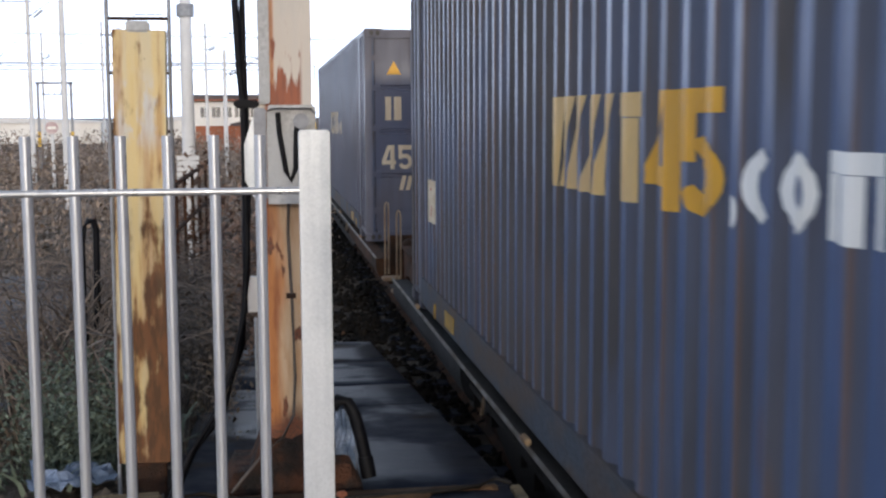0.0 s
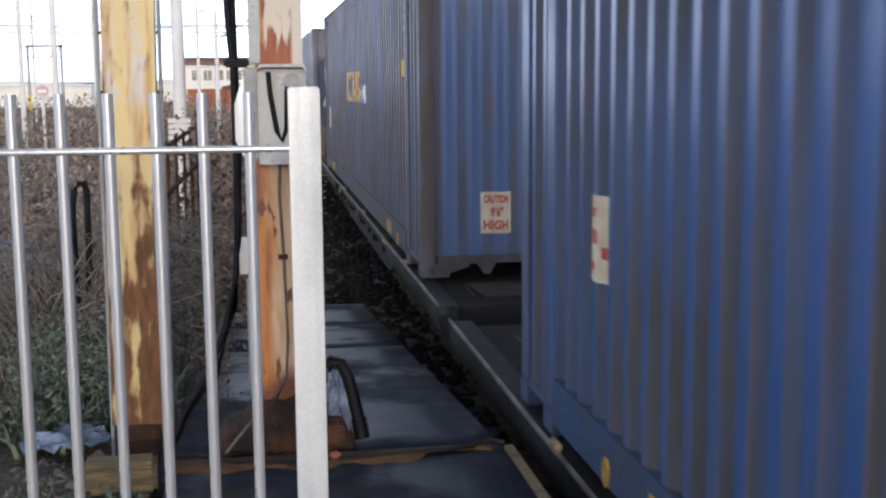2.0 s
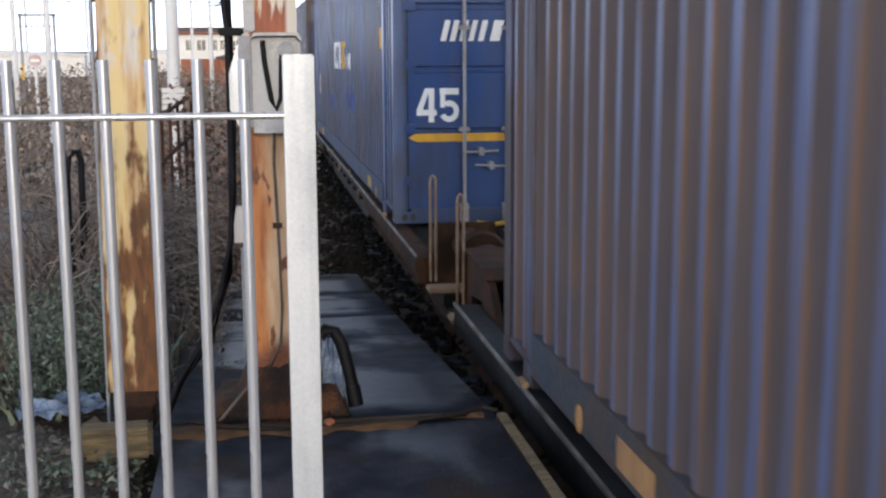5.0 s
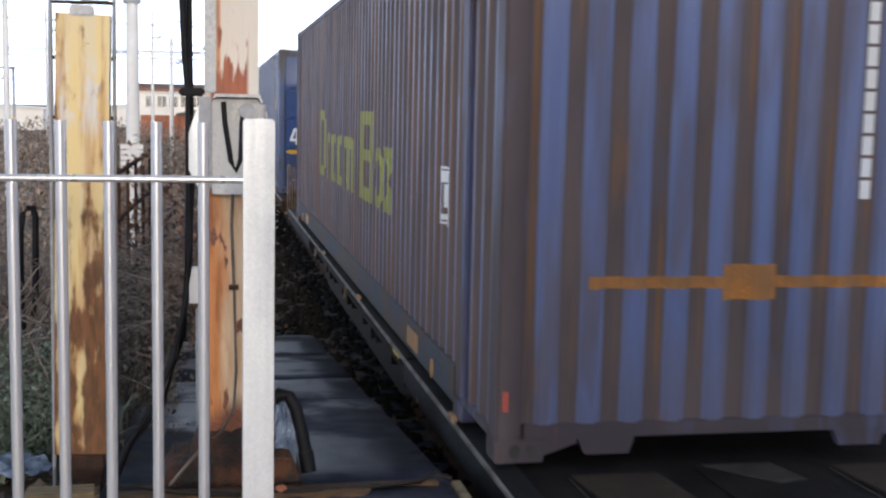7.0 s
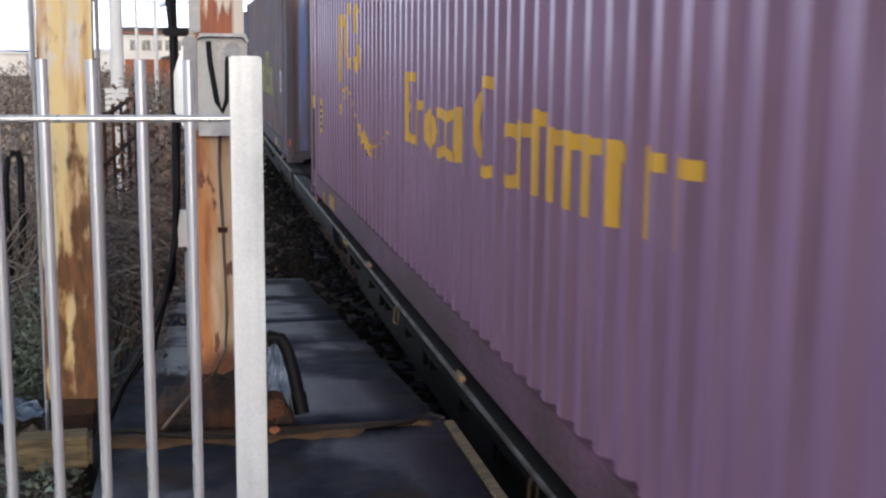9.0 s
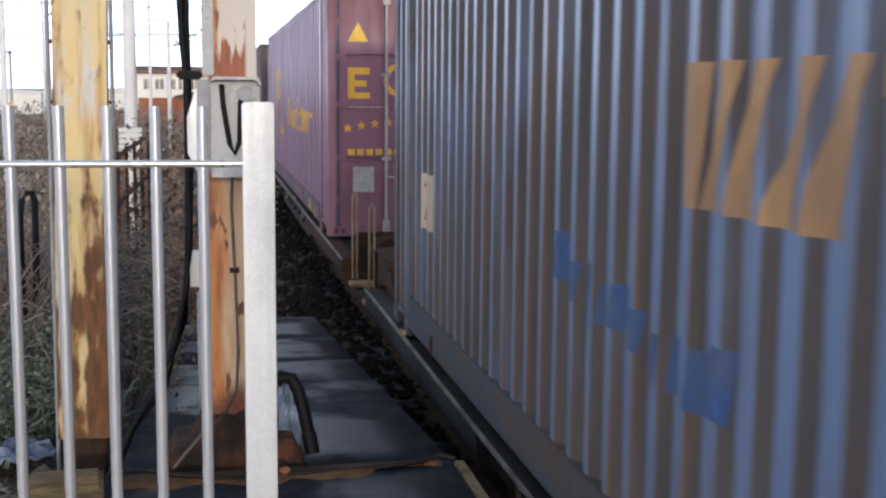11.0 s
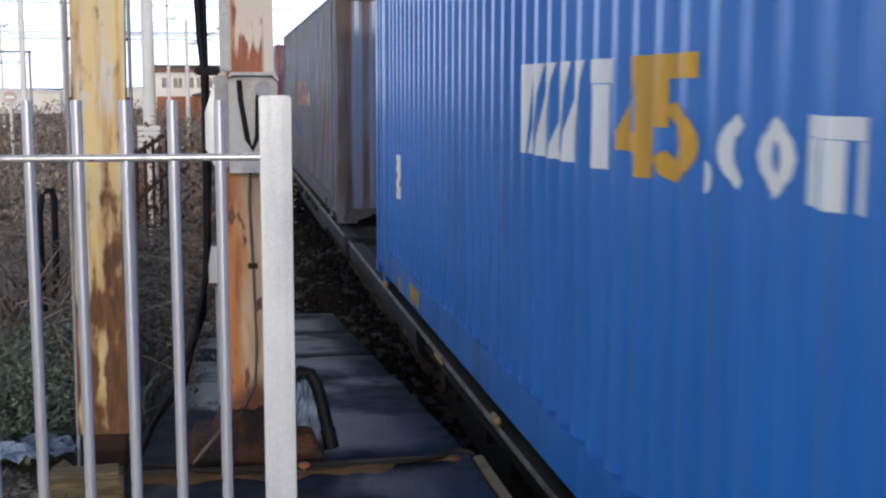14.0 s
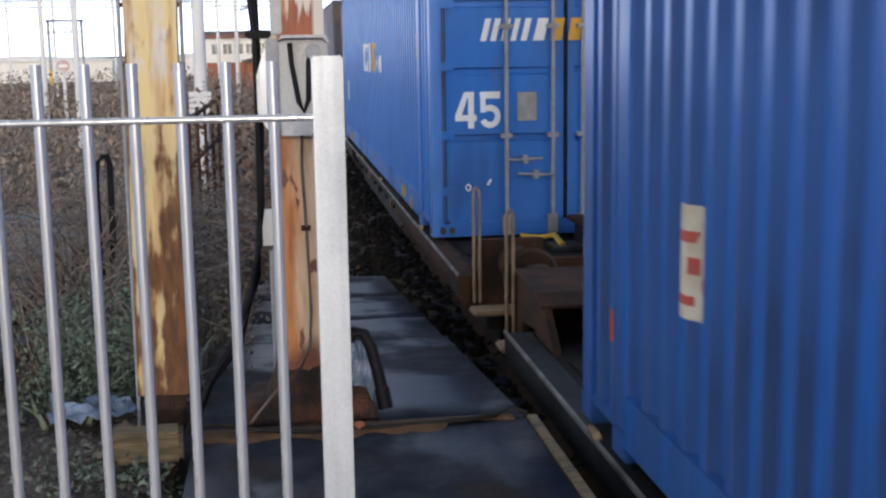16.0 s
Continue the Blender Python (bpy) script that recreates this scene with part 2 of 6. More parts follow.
POST_GRIME = plain("rust_streaked_post_paint", (0.075, 0.060, 0.052), (0.055, 0.085, 0.15), 2.2, 0.6, 0, (4, 4, 0.5), 0.3)
for grimy in (BALLAST, DARK_STEEL, SILL_STEEL, DECK_STEEL, TREAD, BROWN_STEEL):          # oily dust takes the shine off
    grimy.node_tree.nodes["Principled BSDF"].inputs["Specular IOR Level"].default_value = 0.18
# bottom rail paints, darker than the boxes above and mottled
RAIL_DARK = plain("dark_rail_paint", (0.05, 0.062, 0.085), (0.075, 0.05, 0.036), 3.5, 0.75, 0, (1, 0.5, 1), 0.3)
RAIL_MAROON = plain("dark_maroon_rail_paint", (0.17, 0.075, 0.11), (0.09, 0.045, 0.05), 3.5, 0.7, 0, (1, 0.5, 1), 0.3)
RAIL_BLUE = plain("dark_blue_rail_paint", (0.022, 0.060, 0.145), (0.035, 0.040, 0.060), 3.5, 0.7, 0, (1, 0.5, 1), 0.3)
# pale metal with browner patches for the flange line
EDGE_LINE = plain("bright_flange_edge", (0.36, 0.34, 0.32), (0.14, 0.115, 0.09), 5, 0.5, 0.4)
TAN_PIPE = plain("tan_handrail_paint", (0.38, 0.27, 0.16), (0.26, 0.15, 0.08), 12, 0.55)
GREY_PIPE = plain("locking_bar_zinc", (0.42, 0.40, 0.38), (0.30, 0.27, 0.24), 14, 0.5, 0.4)
WHITE = plain("dirty_white_lettering", (0.92, 0.90, 0.86), (0.82, 0.79, 0.72), 8, 0.5, 0, (1, 1, 0.2))
CREAM = plain("faded_cream_lettering", (0.62, 0.50, 0.34), (0.50, 0.38, 0.25), 8, 0.6, 0, (1, 1, 0.2))
GOLD = plain("amber_lettering", (0.78, 0.40, 0.02), (0.62, 0.32, 0.03), 8, 0.5, 0, (1, 1, 0.2))
AMBER_FADED = plain("faded_amber_lettering", (0.74, 0.50, 0.20), (0.60, 0.42, 0.22), 8, 0.6, 0, (1, 1, 0.2))
TAPE = plain("faded_orange_tape", (0.58, 0.22, 0.035), (0.32, 0.14, 0.04), 6, 0.6)
ORANGE = plain("dirty_orange_lettering", (0.58, 0.31, 0.12), (0.36, 0.19, 0.09), 5, 0.6, 0, (1, 1, 0.3))
LIME = plain("faded_lime_lettering", (0.36, 0.36, 0.07), (0.27, 0.25, 0.07), 6, 0.6, 0, (1, 1, 0.2))
SIGN_YELLOW = plain("yellow_sign", (0.80, 0.50, 0.05), (0.64, 0.38, 0.05), 9, 0.5)
RAIL_YELLOW = plain("scuffed_amber_plate", (0.56, 0.33, 0.035), (0.30, 0.17, 0.04), 9, 0.6)
STICKER = plain("cream_sticker", (0.70, 0.60, 0.44), (0.56, 0.44, 0.29), 9, 0.6)
RED = plain("faded_red_print", (0.55, 0.07, 0.04), (0.42, 0.08, 0.05), 9, 0.6)
# black for print; in holes and deck openings it stands for their shade
FLAT_BLACK = plain("flat_black", (0.03, 0.025, 0.02), (0.06, 0.05, 0.04), 9, 0.6)
GRAFFITI_DULL = plain("dull_blue_spray_paint", (0.05, 0.105, 0.26), (0.07, 0.10, 0.18), 5, 0.6)
GRAFFITI = plain("blue_spray_paint", (0.03, 0.09, 0.38), (0.035, 0.07, 0.22), 5, 0.5)
WOOD = plain("weathered_wood", (0.26, 0.19, 0.10), (0.10, 0.08, 0.045), 7, 0.85, 0, (1, 8, 8), 0.5)
MASTS = plain("pale_mast_concrete", (0.74, 0.73, 0.72), (0.64, 0.63, 0.62), 3, 0.8)
MAST_STEEL = plain("grey_mast_steel", (0.36, 0.37, 0.39), (0.28, 0.28, 0.30), 3, 0.6)
WALL_WHITE = plain("cream_render", (0.84, 0.81, 0.76), (0.76, 0.72, 0.66), 0.5, 0.9)
ROOF_DARK = plain("dark_roof_felt", (0.08, 0.07, 0.07), (0.12, 0.10, 0.10), 0.5, 0.9)
BRICK_RED = plain("orange_brick", (0.40, 0.14, 0.07), (0.32, 0.12, 0.07), 0.7, 0.9)
GLASS_DARK = plain("dark_window_glass", (0.03, 0.035, 0.04), (0.05, 0.05, 0.055), 1, 0.15)
# dry stalk colours lightened for the distance, low sun and haze painted in
SUNLIT_FAR_DRY = leaf_material("sunlit_hazy_dry_weeds", (0.13, 0.095, 0.075), (0.40, 0.31, 0.24))
SCRUB = leaf_material("russet_scrub", (0.05, 0.03, 0.024), (0.28, 0.17, 0.115))
DRY = leaf_material("dry_stalks", (0.048, 0.038, 0.031), (0.25, 0.195, 0.145))
BRAMBLE = leaf_material("bare_bramble", (0.045, 0.036, 0.031), (0.22, 0.17, 0.135))
GREEN = leaf_material("winter_weeds", (0.030, 0.044, 0.030), (0.20, 0.245, 0.18))
PALE_SLAB = plain("pale_weathered_concrete", (0.125, 0.125, 0.14), (0.065, 0.062, 0.066), 1.6, 0.75, 0, (1, 1, 1), 0.4)
STONY = plain("grey_brown_rubble", (0.25, 0.225, 0.21), (0.13, 0.112, 0.10), 0.9, 0.95, 0, (1, 1, 1), 0.6)

# ---- helpers ----
def part(name, bm, material, parent=None, label=""):
    me = bpy.data.meshes.new(name)
    bm.to_mesh(me)
    bm.free()
    me.materials.append(material)
    ob = new(name, me)
    if parent is not None:
        ob.parent = parent
    if label:
        tagged(ob, label)
    return ob


def root(name, m, label, category, group=""):
    ob = new(name)
    ob.empty_display_size = 0.2
    ob.matrix_world = m
    return tagged(ob, label, category, group)


def box(bm, x0, x1, y0, y1, z0, z1, bevel=0.0):
    r = bmesh.ops.create_cube(bm, size=1.0, matrix=Matrix.LocRotScale(((x0 + x1) / 2, (y0 + y1) / 2, (z0 + z1) / 2), None, (abs(x1 - x0), abs(y1 - y0), abs(z1 - z0))))
    if bevel:
        es = list({e for v in r["verts"] for e in v.link_edges})
        bmesh.ops.bevel(bm, geom=es, offset=bevel, segments=2, affect="EDGES")
    return bm


def boxed(*a, bevel=0.0):
    return box(bmesh.new(), *a, bevel=bevel)


def tube(bm, points, r, seg=8, taper=1.0):
    """A round bar along a line of points."""
    pts = [Vector(p) for p in points]
    rings = []
    for i, p in enumerate(pts):
        d = (pts[min(i + 1, len(pts) - 1)] - pts[max(i - 1, 0)]).normalized()
        a = d.orthogonal().normalized() if abs(d.z) < 0.95 else d.cross(Vector((0, 1, 0))).normalized()
        b = d.cross(a)
        rr = r * (1 + (taper - 1) * i / max(1, len(pts) - 1))
        rings.append([bm.verts.new(p + rr * (math.cos(k * math.tau / seg) * a + math.sin(k * math.tau / seg) * b)) for k in range(seg)])
    for u, v in zip(rings, rings[1:]):
        da, best = 0, None
        for s in range(seg):
            dist = (u[0].co - v[s].co).length
            if best is None or dist < best:
                da, best = s, dist
        for k in range(seg):
            f = bm.faces.new((u[k], u[(k + 1) % seg], v[(k + 1 + da) % seg], v[(k + da) % seg]))
            f.smooth = True
    for cap in (bm.faces.new(rings[0][::-1]), bm.faces.new(rings[-1])):
        for e in cap.edges:
            e.smooth = False
    bmesh.ops.recalc_face_normals(bm, faces=bm.faces[:])
    return bm


def tubed(points, r, seg=8, taper=1.0):
    return tube(bmesh.new(), points, r, seg, taper)


def prism(bm, outline, axis, a, b):
    """An outline in the two other axes, drawn out along axis from a to b."""
    def at(u, v, w):
        return {"x": (w, u, v), "y": (u, w, v), "z": (u, v, w)}[axis]
    lo, hi = [bm.verts.new(at(u, v, a)) for u, v in outline], [bm.verts.new(at(u, v, b)) for u, v in outline]
    n = len(outline)
    for i in range(n):
        bm.faces.new((lo[i], lo[(i + 1) % n], hi[(i + 1) % n], hi[i]))
    bm.faces.new(lo[::-1])
    bm.faces.new(hi)
    bmesh.ops.recalc_face_normals(bm, faces=bm.faces[:])
    return bm


# ---- the ground, the platform end and its ramp ----
SIDE_X = 1.366            # near side of the containers
FLOOR_Z = -0.05           # underside of the containers
RAIL_Z = -0.875
TRACK_X = SIDE_X + 1.25


def ground_height(x, y):
    """Higher weedy ground beside the platform, falling to the track and to the yard beyond the ramp."""
    side = min(1.0, max(0.0, (x + 0.55) / 0.5))
    far = min(1.0, max(0.0, (y - 6.0) / 14.0))
    left = -0.10 - 0.80 * far + 0.06 * min(1.0, max(0.0, (5.7 - y) / 0.6)) * min(1.0, max(0.0, (y - 4.0) / 0.4))
    z = left * (1 - side) + (RAIL_Z - 0.17) * side
    if x > 1.0:
        z = RAIL_Z - 0.17
    bumps = 0.10 * noise.noise((x * 0.6, y * 0.6, 0)) + 0.05 * noise.noise((x * 2.1, y * 2.1, 3))
    return z + bumps * (1 - 0.8 * side) * min(1.0, 60.0 / (abs(y) + 30))


def build_ground():
    xs = [-2500, -900, -300, -120, -60, -35, -22] + [-15 + 0.5 * i for i in range(24)] + [-3 + 0.15 * i for i in range(33)] + [2.2, 3, 4.5, 6, 9, 14, 22, 40, 90, 300, 900, 2500]
    ys = [-2500, -600, -150, -40, -15, -6, -2] + [0.4 * i for i in range(76)] + [31 + 1.5 * i for i in range(30)] + [80, 95, 120, 160, 240, 400, 800, 1600, 3000, 4800]
    verts = [(x, y, ground_height(x, y)) for y in ys for x in xs]
    w = len(xs)
    faces = [(j * w + i, j * w + i + 1, (j + 1) * w + i + 1, (j + 1) * w + i) for j in range(len(ys) - 1) for i in range(w - 1)]
    me = bpy.data.meshes.new("ground")
    me.from_pydata(verts, [], faces)
    me.materials.append(SOIL)
    for p in me.polygons:
        p.use_smooth = True
    tagged(new("ground", me), "brown winter soil with dead weeds beside the railway", "ground", kind="structure")


build_ground()

platform = tagged(new("platform"), "dark damp concrete platform end sloping down in a ramp beside the track", "platform", kind="structure")
PLAT_EDGE = 1.10


def slab(y0, y1, z0, z1, x0, x1, gap=0.008, seed=0):
    """A paving slab with a slightly uneven top, sloping from z0 to z1."""
    bm = bmesh.new()
    rnd = random.Random(seed)
    nx, ny = 6, 5
    top = [[bm.verts.new((x0 + gap + (x1 - x0 - 2 * gap) * i / nx, y0 + gap + (y1 - y0 - 2 * gap) * j / ny,
            z0 + (z1 - z0) * j / ny + (rnd.uniform(-0.004, 0.004)))) for i in range(nx + 1)] for j in range(ny + 1)]
    for j in range(ny):
        for i in range(nx):
            bm.faces.new((top[j][i], top[j][i + 1], top[j + 1][i + 1], top[j + 1][i])).smooth = True
    r = bmesh.ops.extrude_face_region(bm, geom=bm.faces[:])
    bmesh.ops.translate(bm, vec=(0, 0, -0.14), verts=[g for g in r["geom"] if isinstance(g, bmesh.types.BMVert)])
    bmesh.ops.recalc_face_normals(bm, faces=bm.faces[:])
    return bm


# the flank takes the near-black ballast colour as shade of the gap
part("base", prism(bmesh.new(), [(-6.0, -1.3), (-6.0, -0.13), (5.1, -0.15), (12.7, -0.94), (12.7, -1.3)], "x", -0.5, PLAT_EDGE - 0.02), BALLAST, platform, "flank under the slabs, blackened for the shade of the gap")
seams = [-6.0, -3.6, -1.2, 1.2, 3.1, 5.1]
for k, (a, b) in enumerate(zip(seams, seams[1:])):
    part("paving_slab", slab(a, b, 0.0, 0.0, -2.2 if b < 5 else -0.42, PLAT_EDGE - 0.04, seed=k), CONCRETE, platform)
ramp = [5.12, 7.9, 9.1, 10.8, 12.7]
for k, (a, b) in enumerate(zip(ramp, ramp[1:])):
    za, zb = -0.040 - (a - 5.1) * 0.0985, -0.040 - (b - 5.1) * 0.0985
    part("ramp_slab", slab(a, b, za - 0.012 * (k % 2), zb + 0.012 * (k % 3 == 0), -0.48, PLAT_EDGE, seed=20 + k), CONCRETE, platform)
part("edge_strip", boxed(PLAT_EDGE - 0.037, PLAT_EDGE + 0.012, -6.0, 5.08, -0.12, 0.006, bevel=0.006), WOOD, platform, "worn tan edge strip along the slab")

track = tagged(new("track"), "railway track on dark ballast below the platform", "track", kind="structure")


def rail_profile(x):
    return [(x - 0.07, RAIL_Z - 0.15), (x + 0.07, RAIL_Z - 0.15), (x + 0.07, RAIL_Z - 0.13), (x + 0.012, RAIL_Z - 0.11), (x + 0.012, RAIL_Z - 0.045),
            (x + 0.035, RAIL_Z - 0.03), (x + 0.035, RAIL_Z), (x - 0.035, RAIL_Z), (x - 0.035, RAIL_Z - 0.03), (x - 0.012, RAIL_Z - 0.045), (x - 0.012, RAIL_Z - 0.11), (x - 0.07, RAIL_Z - 0.13)]


def other_track(x):
    t = tagged(new("siding_track"), "shiny rails of a further track on dark ballast", "track", kind="structure")
    for dx in (0, 1.5):
        part("rail", prism(bmesh.new(), rail_profile(x + dx), "y", -10, 160), RAIL_SHINE, t)


RAIL_SHINE = plain("polished_rail_steel", (0.42, 0.42, 0.44), (0.20, 0.18, 0.17), 3, 0.35, 0.7)
for x in (7.3, 11.9, 16.6, 21.4):
    other_track(x)
for side in (-1, 1):
    part("rail", prism(bmesh.new(), rail_profile(TRACK_X + side * 0.75), "y", -30, 160), BROWN_STEEL, track)
sleeper = boxed(TRACK_X - 1.15, TRACK_X + 1.15, -0.13, 0.13, RAIL_Z - 0.30, RAIL_Z - 0.15, bevel=0.02)
first = part("sleeper", sleeper, CONCRETE, track)
for k in range(1, 100):
    o = first.copy()
    scene.collection.objects.link(o)
    o.location.y = -10 + 0.62 * k


def stones(name, n, x0, x1, y0, y1, size, z, material, label, category, seed):
    """Loose stones or clods strewn over a stretch of ground."""
    rnd = random.Random(seed)
    vs, fs = [], []
    for _ in range(n):
        x, y = rnd.uniform(x0, x1), rnd.uniform(y0, y1)
        r = size * rnd.uniform(0.5, 1.4)
        zc = (z if z is not None else ground_height(x, y)) + r * 0.2
        b = len(vs)
        for dx, dy, dz in ((1, 0, 0), (0, 1, 0), (-1, 0, 0), (0, -1, 0), (0.1, 0.1, 0.8), (0, 0, -0.8)):
            vs.append((x + r * (dx + rnd.uniform(-.35, .35)), y + r * (dy + rnd.uniform(-.35, .35)), zc + r * (dz + rnd.uniform(-.3, .3))))
        fs += [(b, b + 1, b + 4), (b + 1, b + 2, b + 4), (b + 2, b + 3, b + 4), (b + 3, b, b + 4), (b + 1, b, b + 5), (b + 2, b + 1, b + 5), (b + 3, b + 2, b + 5), (b, b + 3, b + 5)]
    me = bpy.data.meshes.new(name)
    me.from_pydata(vs, [], fs)
    me.materials.append(material)
    return tagged(new(name, me), label, category, kind="stuff")


stones("yard_rubble", 15000, -13, -0.9, 11, 44, 0.058, None, STONY, "grey-brown rubble strewn over the yard", "rubble", 15)
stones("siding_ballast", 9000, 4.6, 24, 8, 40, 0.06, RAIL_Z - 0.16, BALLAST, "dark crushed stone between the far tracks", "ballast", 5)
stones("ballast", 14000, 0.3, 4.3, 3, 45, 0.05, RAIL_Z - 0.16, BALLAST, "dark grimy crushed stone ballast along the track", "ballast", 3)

# ---- the containers ----
LEN, WID, HIGH = 13.716, 2.5, 2.896
PITCH, DEPTH = 13.716 / 62, 0.034


def corrugation(u):
    """Inward depth of the pressed sheet at a distance u along it."""
    f = (u / PITCH) % 1.0
    if f < 0.26:
        return 0.0
    if f < 0.50:
        return DEPTH * (f - 0.26) / 0.24
    if f < 0.76:
        return DEPTH
    return DEPTH * (1 - (f - 0.76) / 0.24)


def breaks(a, b):
    out = [a, b]
    for k in range(int(a / PITCH) - 1, int(b / PITCH) + 2):
        out += [v for v in (PITCH * (k + f) for f in (0, 0.26, 0.5, 0.76)) if a + 1e-4 < v < b - 1e-4]
    return sorted(out)


def sheet(a, b, z0, z1, place):
    """A corrugated steel sheet from a to b; place(u, inward, z) gives its points."""
    us = breaks(a, b)
    outline = [(u, corrugation(u) + 0.006) for u in us] + [(b, 0.05), (a, 0.05)]
    bm = bmesh.new()
    lo, hi = [bm.verts.new(place(u, d, z0)) for u, d in outline], [bm.verts.new(place(u, d, z1)) for u, d in outline]
    n = len(outline)
    for i in range(n):
        bm.faces.new((lo[i], lo[(i + 1) % n], hi[(i + 1) % n], hi[i]))
    bm.faces.new(lo[::-1])
    bm.faces.new(hi)
    bmesh.ops.recalc_face_normals(bm, faces=bm.faces[:])
    return bm


def on_side(u, d, z):          # u metres behind the front end, near side
    return (d, LEN - u, z)


def on_far_side(u, d, z):
    return (WID - d, LEN - u, z)


def on_end(u, d, z):           # rear end
    return (u, d, z)


def on_front(u, d, z):
    return (WID - u, LEN - d, z)


def mark(polys, place, corrugated=True, proud=0.003):
    """Flat painted shapes laid on a wall: polys of (u, v); on a pressed sheet they follow its folds."""
    bm = bmesh.new()
    for k, poly in enumerate(polys):
        bm.faces.new([bm.verts.new((u, v, 0.0004 * (k % 6))) for u, v in poly])
    bmesh.ops.remove_doubles(bm, verts=bm.verts[:], dist=0.0025)
    return lay(bm, place, corrugated, proud)


def lay(bm, place, corrugated=True, proud=0.003):
    if corrugated and bm.verts:
        us = [v.co.x for v in bm.verts]
        for u in breaks(min(us) - 0.001, max(us) + 0.001)[1:-1]:
            bmesh.ops.bisect_plane(bm, geom=bm.verts[:] + bm.edges[:] + bm.faces[:], plane_co=(u, 0, 0), plane_no=(1, 0, 0))
    for v in bm.verts:
        d = corrugation(v.co.x) + 0.006 if corrugated else 0.0
        v.co = Vector(place(v.co.x, d - proud - v.co.z, v.co.y))
    bmesh.ops.recalc_face_normals(bm, faces=bm.faces[:])
    return bm


def rect(u0, u1, v0, v1, slant=0.0):
    return [(u0, v0), (u1, v0), (u1 + slant, v1), (u0 + slant, v1)]


def disc(u, v, r, n=14, squash=1.0):
    return [(u + r * squash * math.cos(k * math.tau / n), v + r * math.sin(k * math.tau / n)) for k in range(n)]


def ring(u, v, r, w, n=14, squash=0.85, a0=0.0, a1=1.0):
    out = []
    for k in range(n):
        p, q = (math.tau * (a0 + (a1 - a0) * (k + j) / n) for j in (0, 1))
        out.append([(u + r * squash * math.cos(p), v + r * math.sin(p)), (u + r * squash * math.cos(q), v + r * math.sin(q)),
                    (u + (r - w) * squash * math.cos(q), v + (r - w) * math.sin(q)), (u + (r - w) * squash * math.cos(p), v + (r - w) * math.sin(p))])
    return out


def star(u, v, r, turn=0.0):
    c = (u, v)
    pts = [(u + (r if k % 2 == 0 else 0.42 * r) * math.sin(k * math.pi / 5 + turn), v + (r if k % 2 == 0 else 0.42 * r) * math.cos(k * math.pi / 5 + turn)) for k in range(10)]
    return [[c, pts[k], pts[(k + 1) % 10]] for k in range(10)]


def marks(name, shapes, place, material, parent, label="", corrugated=True, proud=0.003):
    """Each painted shape as a part of its own; a shape is one outline or several that belong together."""
    for k, shape in enumerate(shapes):
        polys = shape if isinstance(shape[0], list) else [shape]
        part(name, mark(polys, place, corrugated, proud + 0.0003 * (k % 5)), material, parent, label)


def lettering(body, size, u, v, width=None, bold=0.0, shear=0.0):
    """Letters as flat faces, their lower left corner at (u, v)."""
    cu = bpy.data.curves.new("lettering", "FONT")
    cu.body, cu.size, cu.offset, cu.shear, cu.resolution_u = body, size, bold, shear, 2
    ob = bpy.data.objects.new("lettering", cu)
    scene.collection.objects.link(ob)
    me = bpy.data.meshes.new_from_object(ob)
    bpy.data.objects.remove(ob)
    bm = bmesh.new()
    bm.from_mesh(me)
    bpy.data.meshes.remove(me)
    x0, x1 = min(w.co.x for w in bm.verts), max(w.co.x for w in bm.verts)
    y0, y1 = min(w.co.y for w in bm.verts), max(w.co.y for w in bm.verts)
    k = size / (y1 - y0) if "\n" not in body else 1.0
    kx = width / (x1 - x0) if width else k
    for w in bm.verts:
        w.co = Vector((u + (w.co.x - x0) * kx, v + (w.co.y - y0) * k, 0))
    return bm


def castings(parent, material):
    for x in (0, 1):
        for y in (0, 1):
            for z in (0, 1):
                x0, y0, z0 = x * (WID - 0.246) - 0.004 * (1 - x), y * (LEN - 0.178) - 0.004 * (1 - y), z * (HIGH - 0.118)
                c = part("corner_casting", boxed(x0, x0 + 0.25, y0, y0 + 0.182, z0, z0 + 0.118, bevel=0.008), material, parent)
                if y == 0:
                    # black plugs: the dark inside of each hole is painted, not hollow
                    for dx in (0.10, 0.185):
                        part("casting_hole_shade", prism(bmesh.new(), disc(x0 + dx, z0 + 0.06, 0.036, 12, 0.8), "y", -0.0065, 0.02), FLAT_BLACK, c)
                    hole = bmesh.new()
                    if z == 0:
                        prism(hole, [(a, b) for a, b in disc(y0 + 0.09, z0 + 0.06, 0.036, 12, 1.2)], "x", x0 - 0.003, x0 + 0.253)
                        part("casting_hole_shade", hole, FLAT_BLACK, c)


POST_F, POST_R = (0.55, 0.72), (0.79, 0.96)      # support posts, from the front and from the rear end


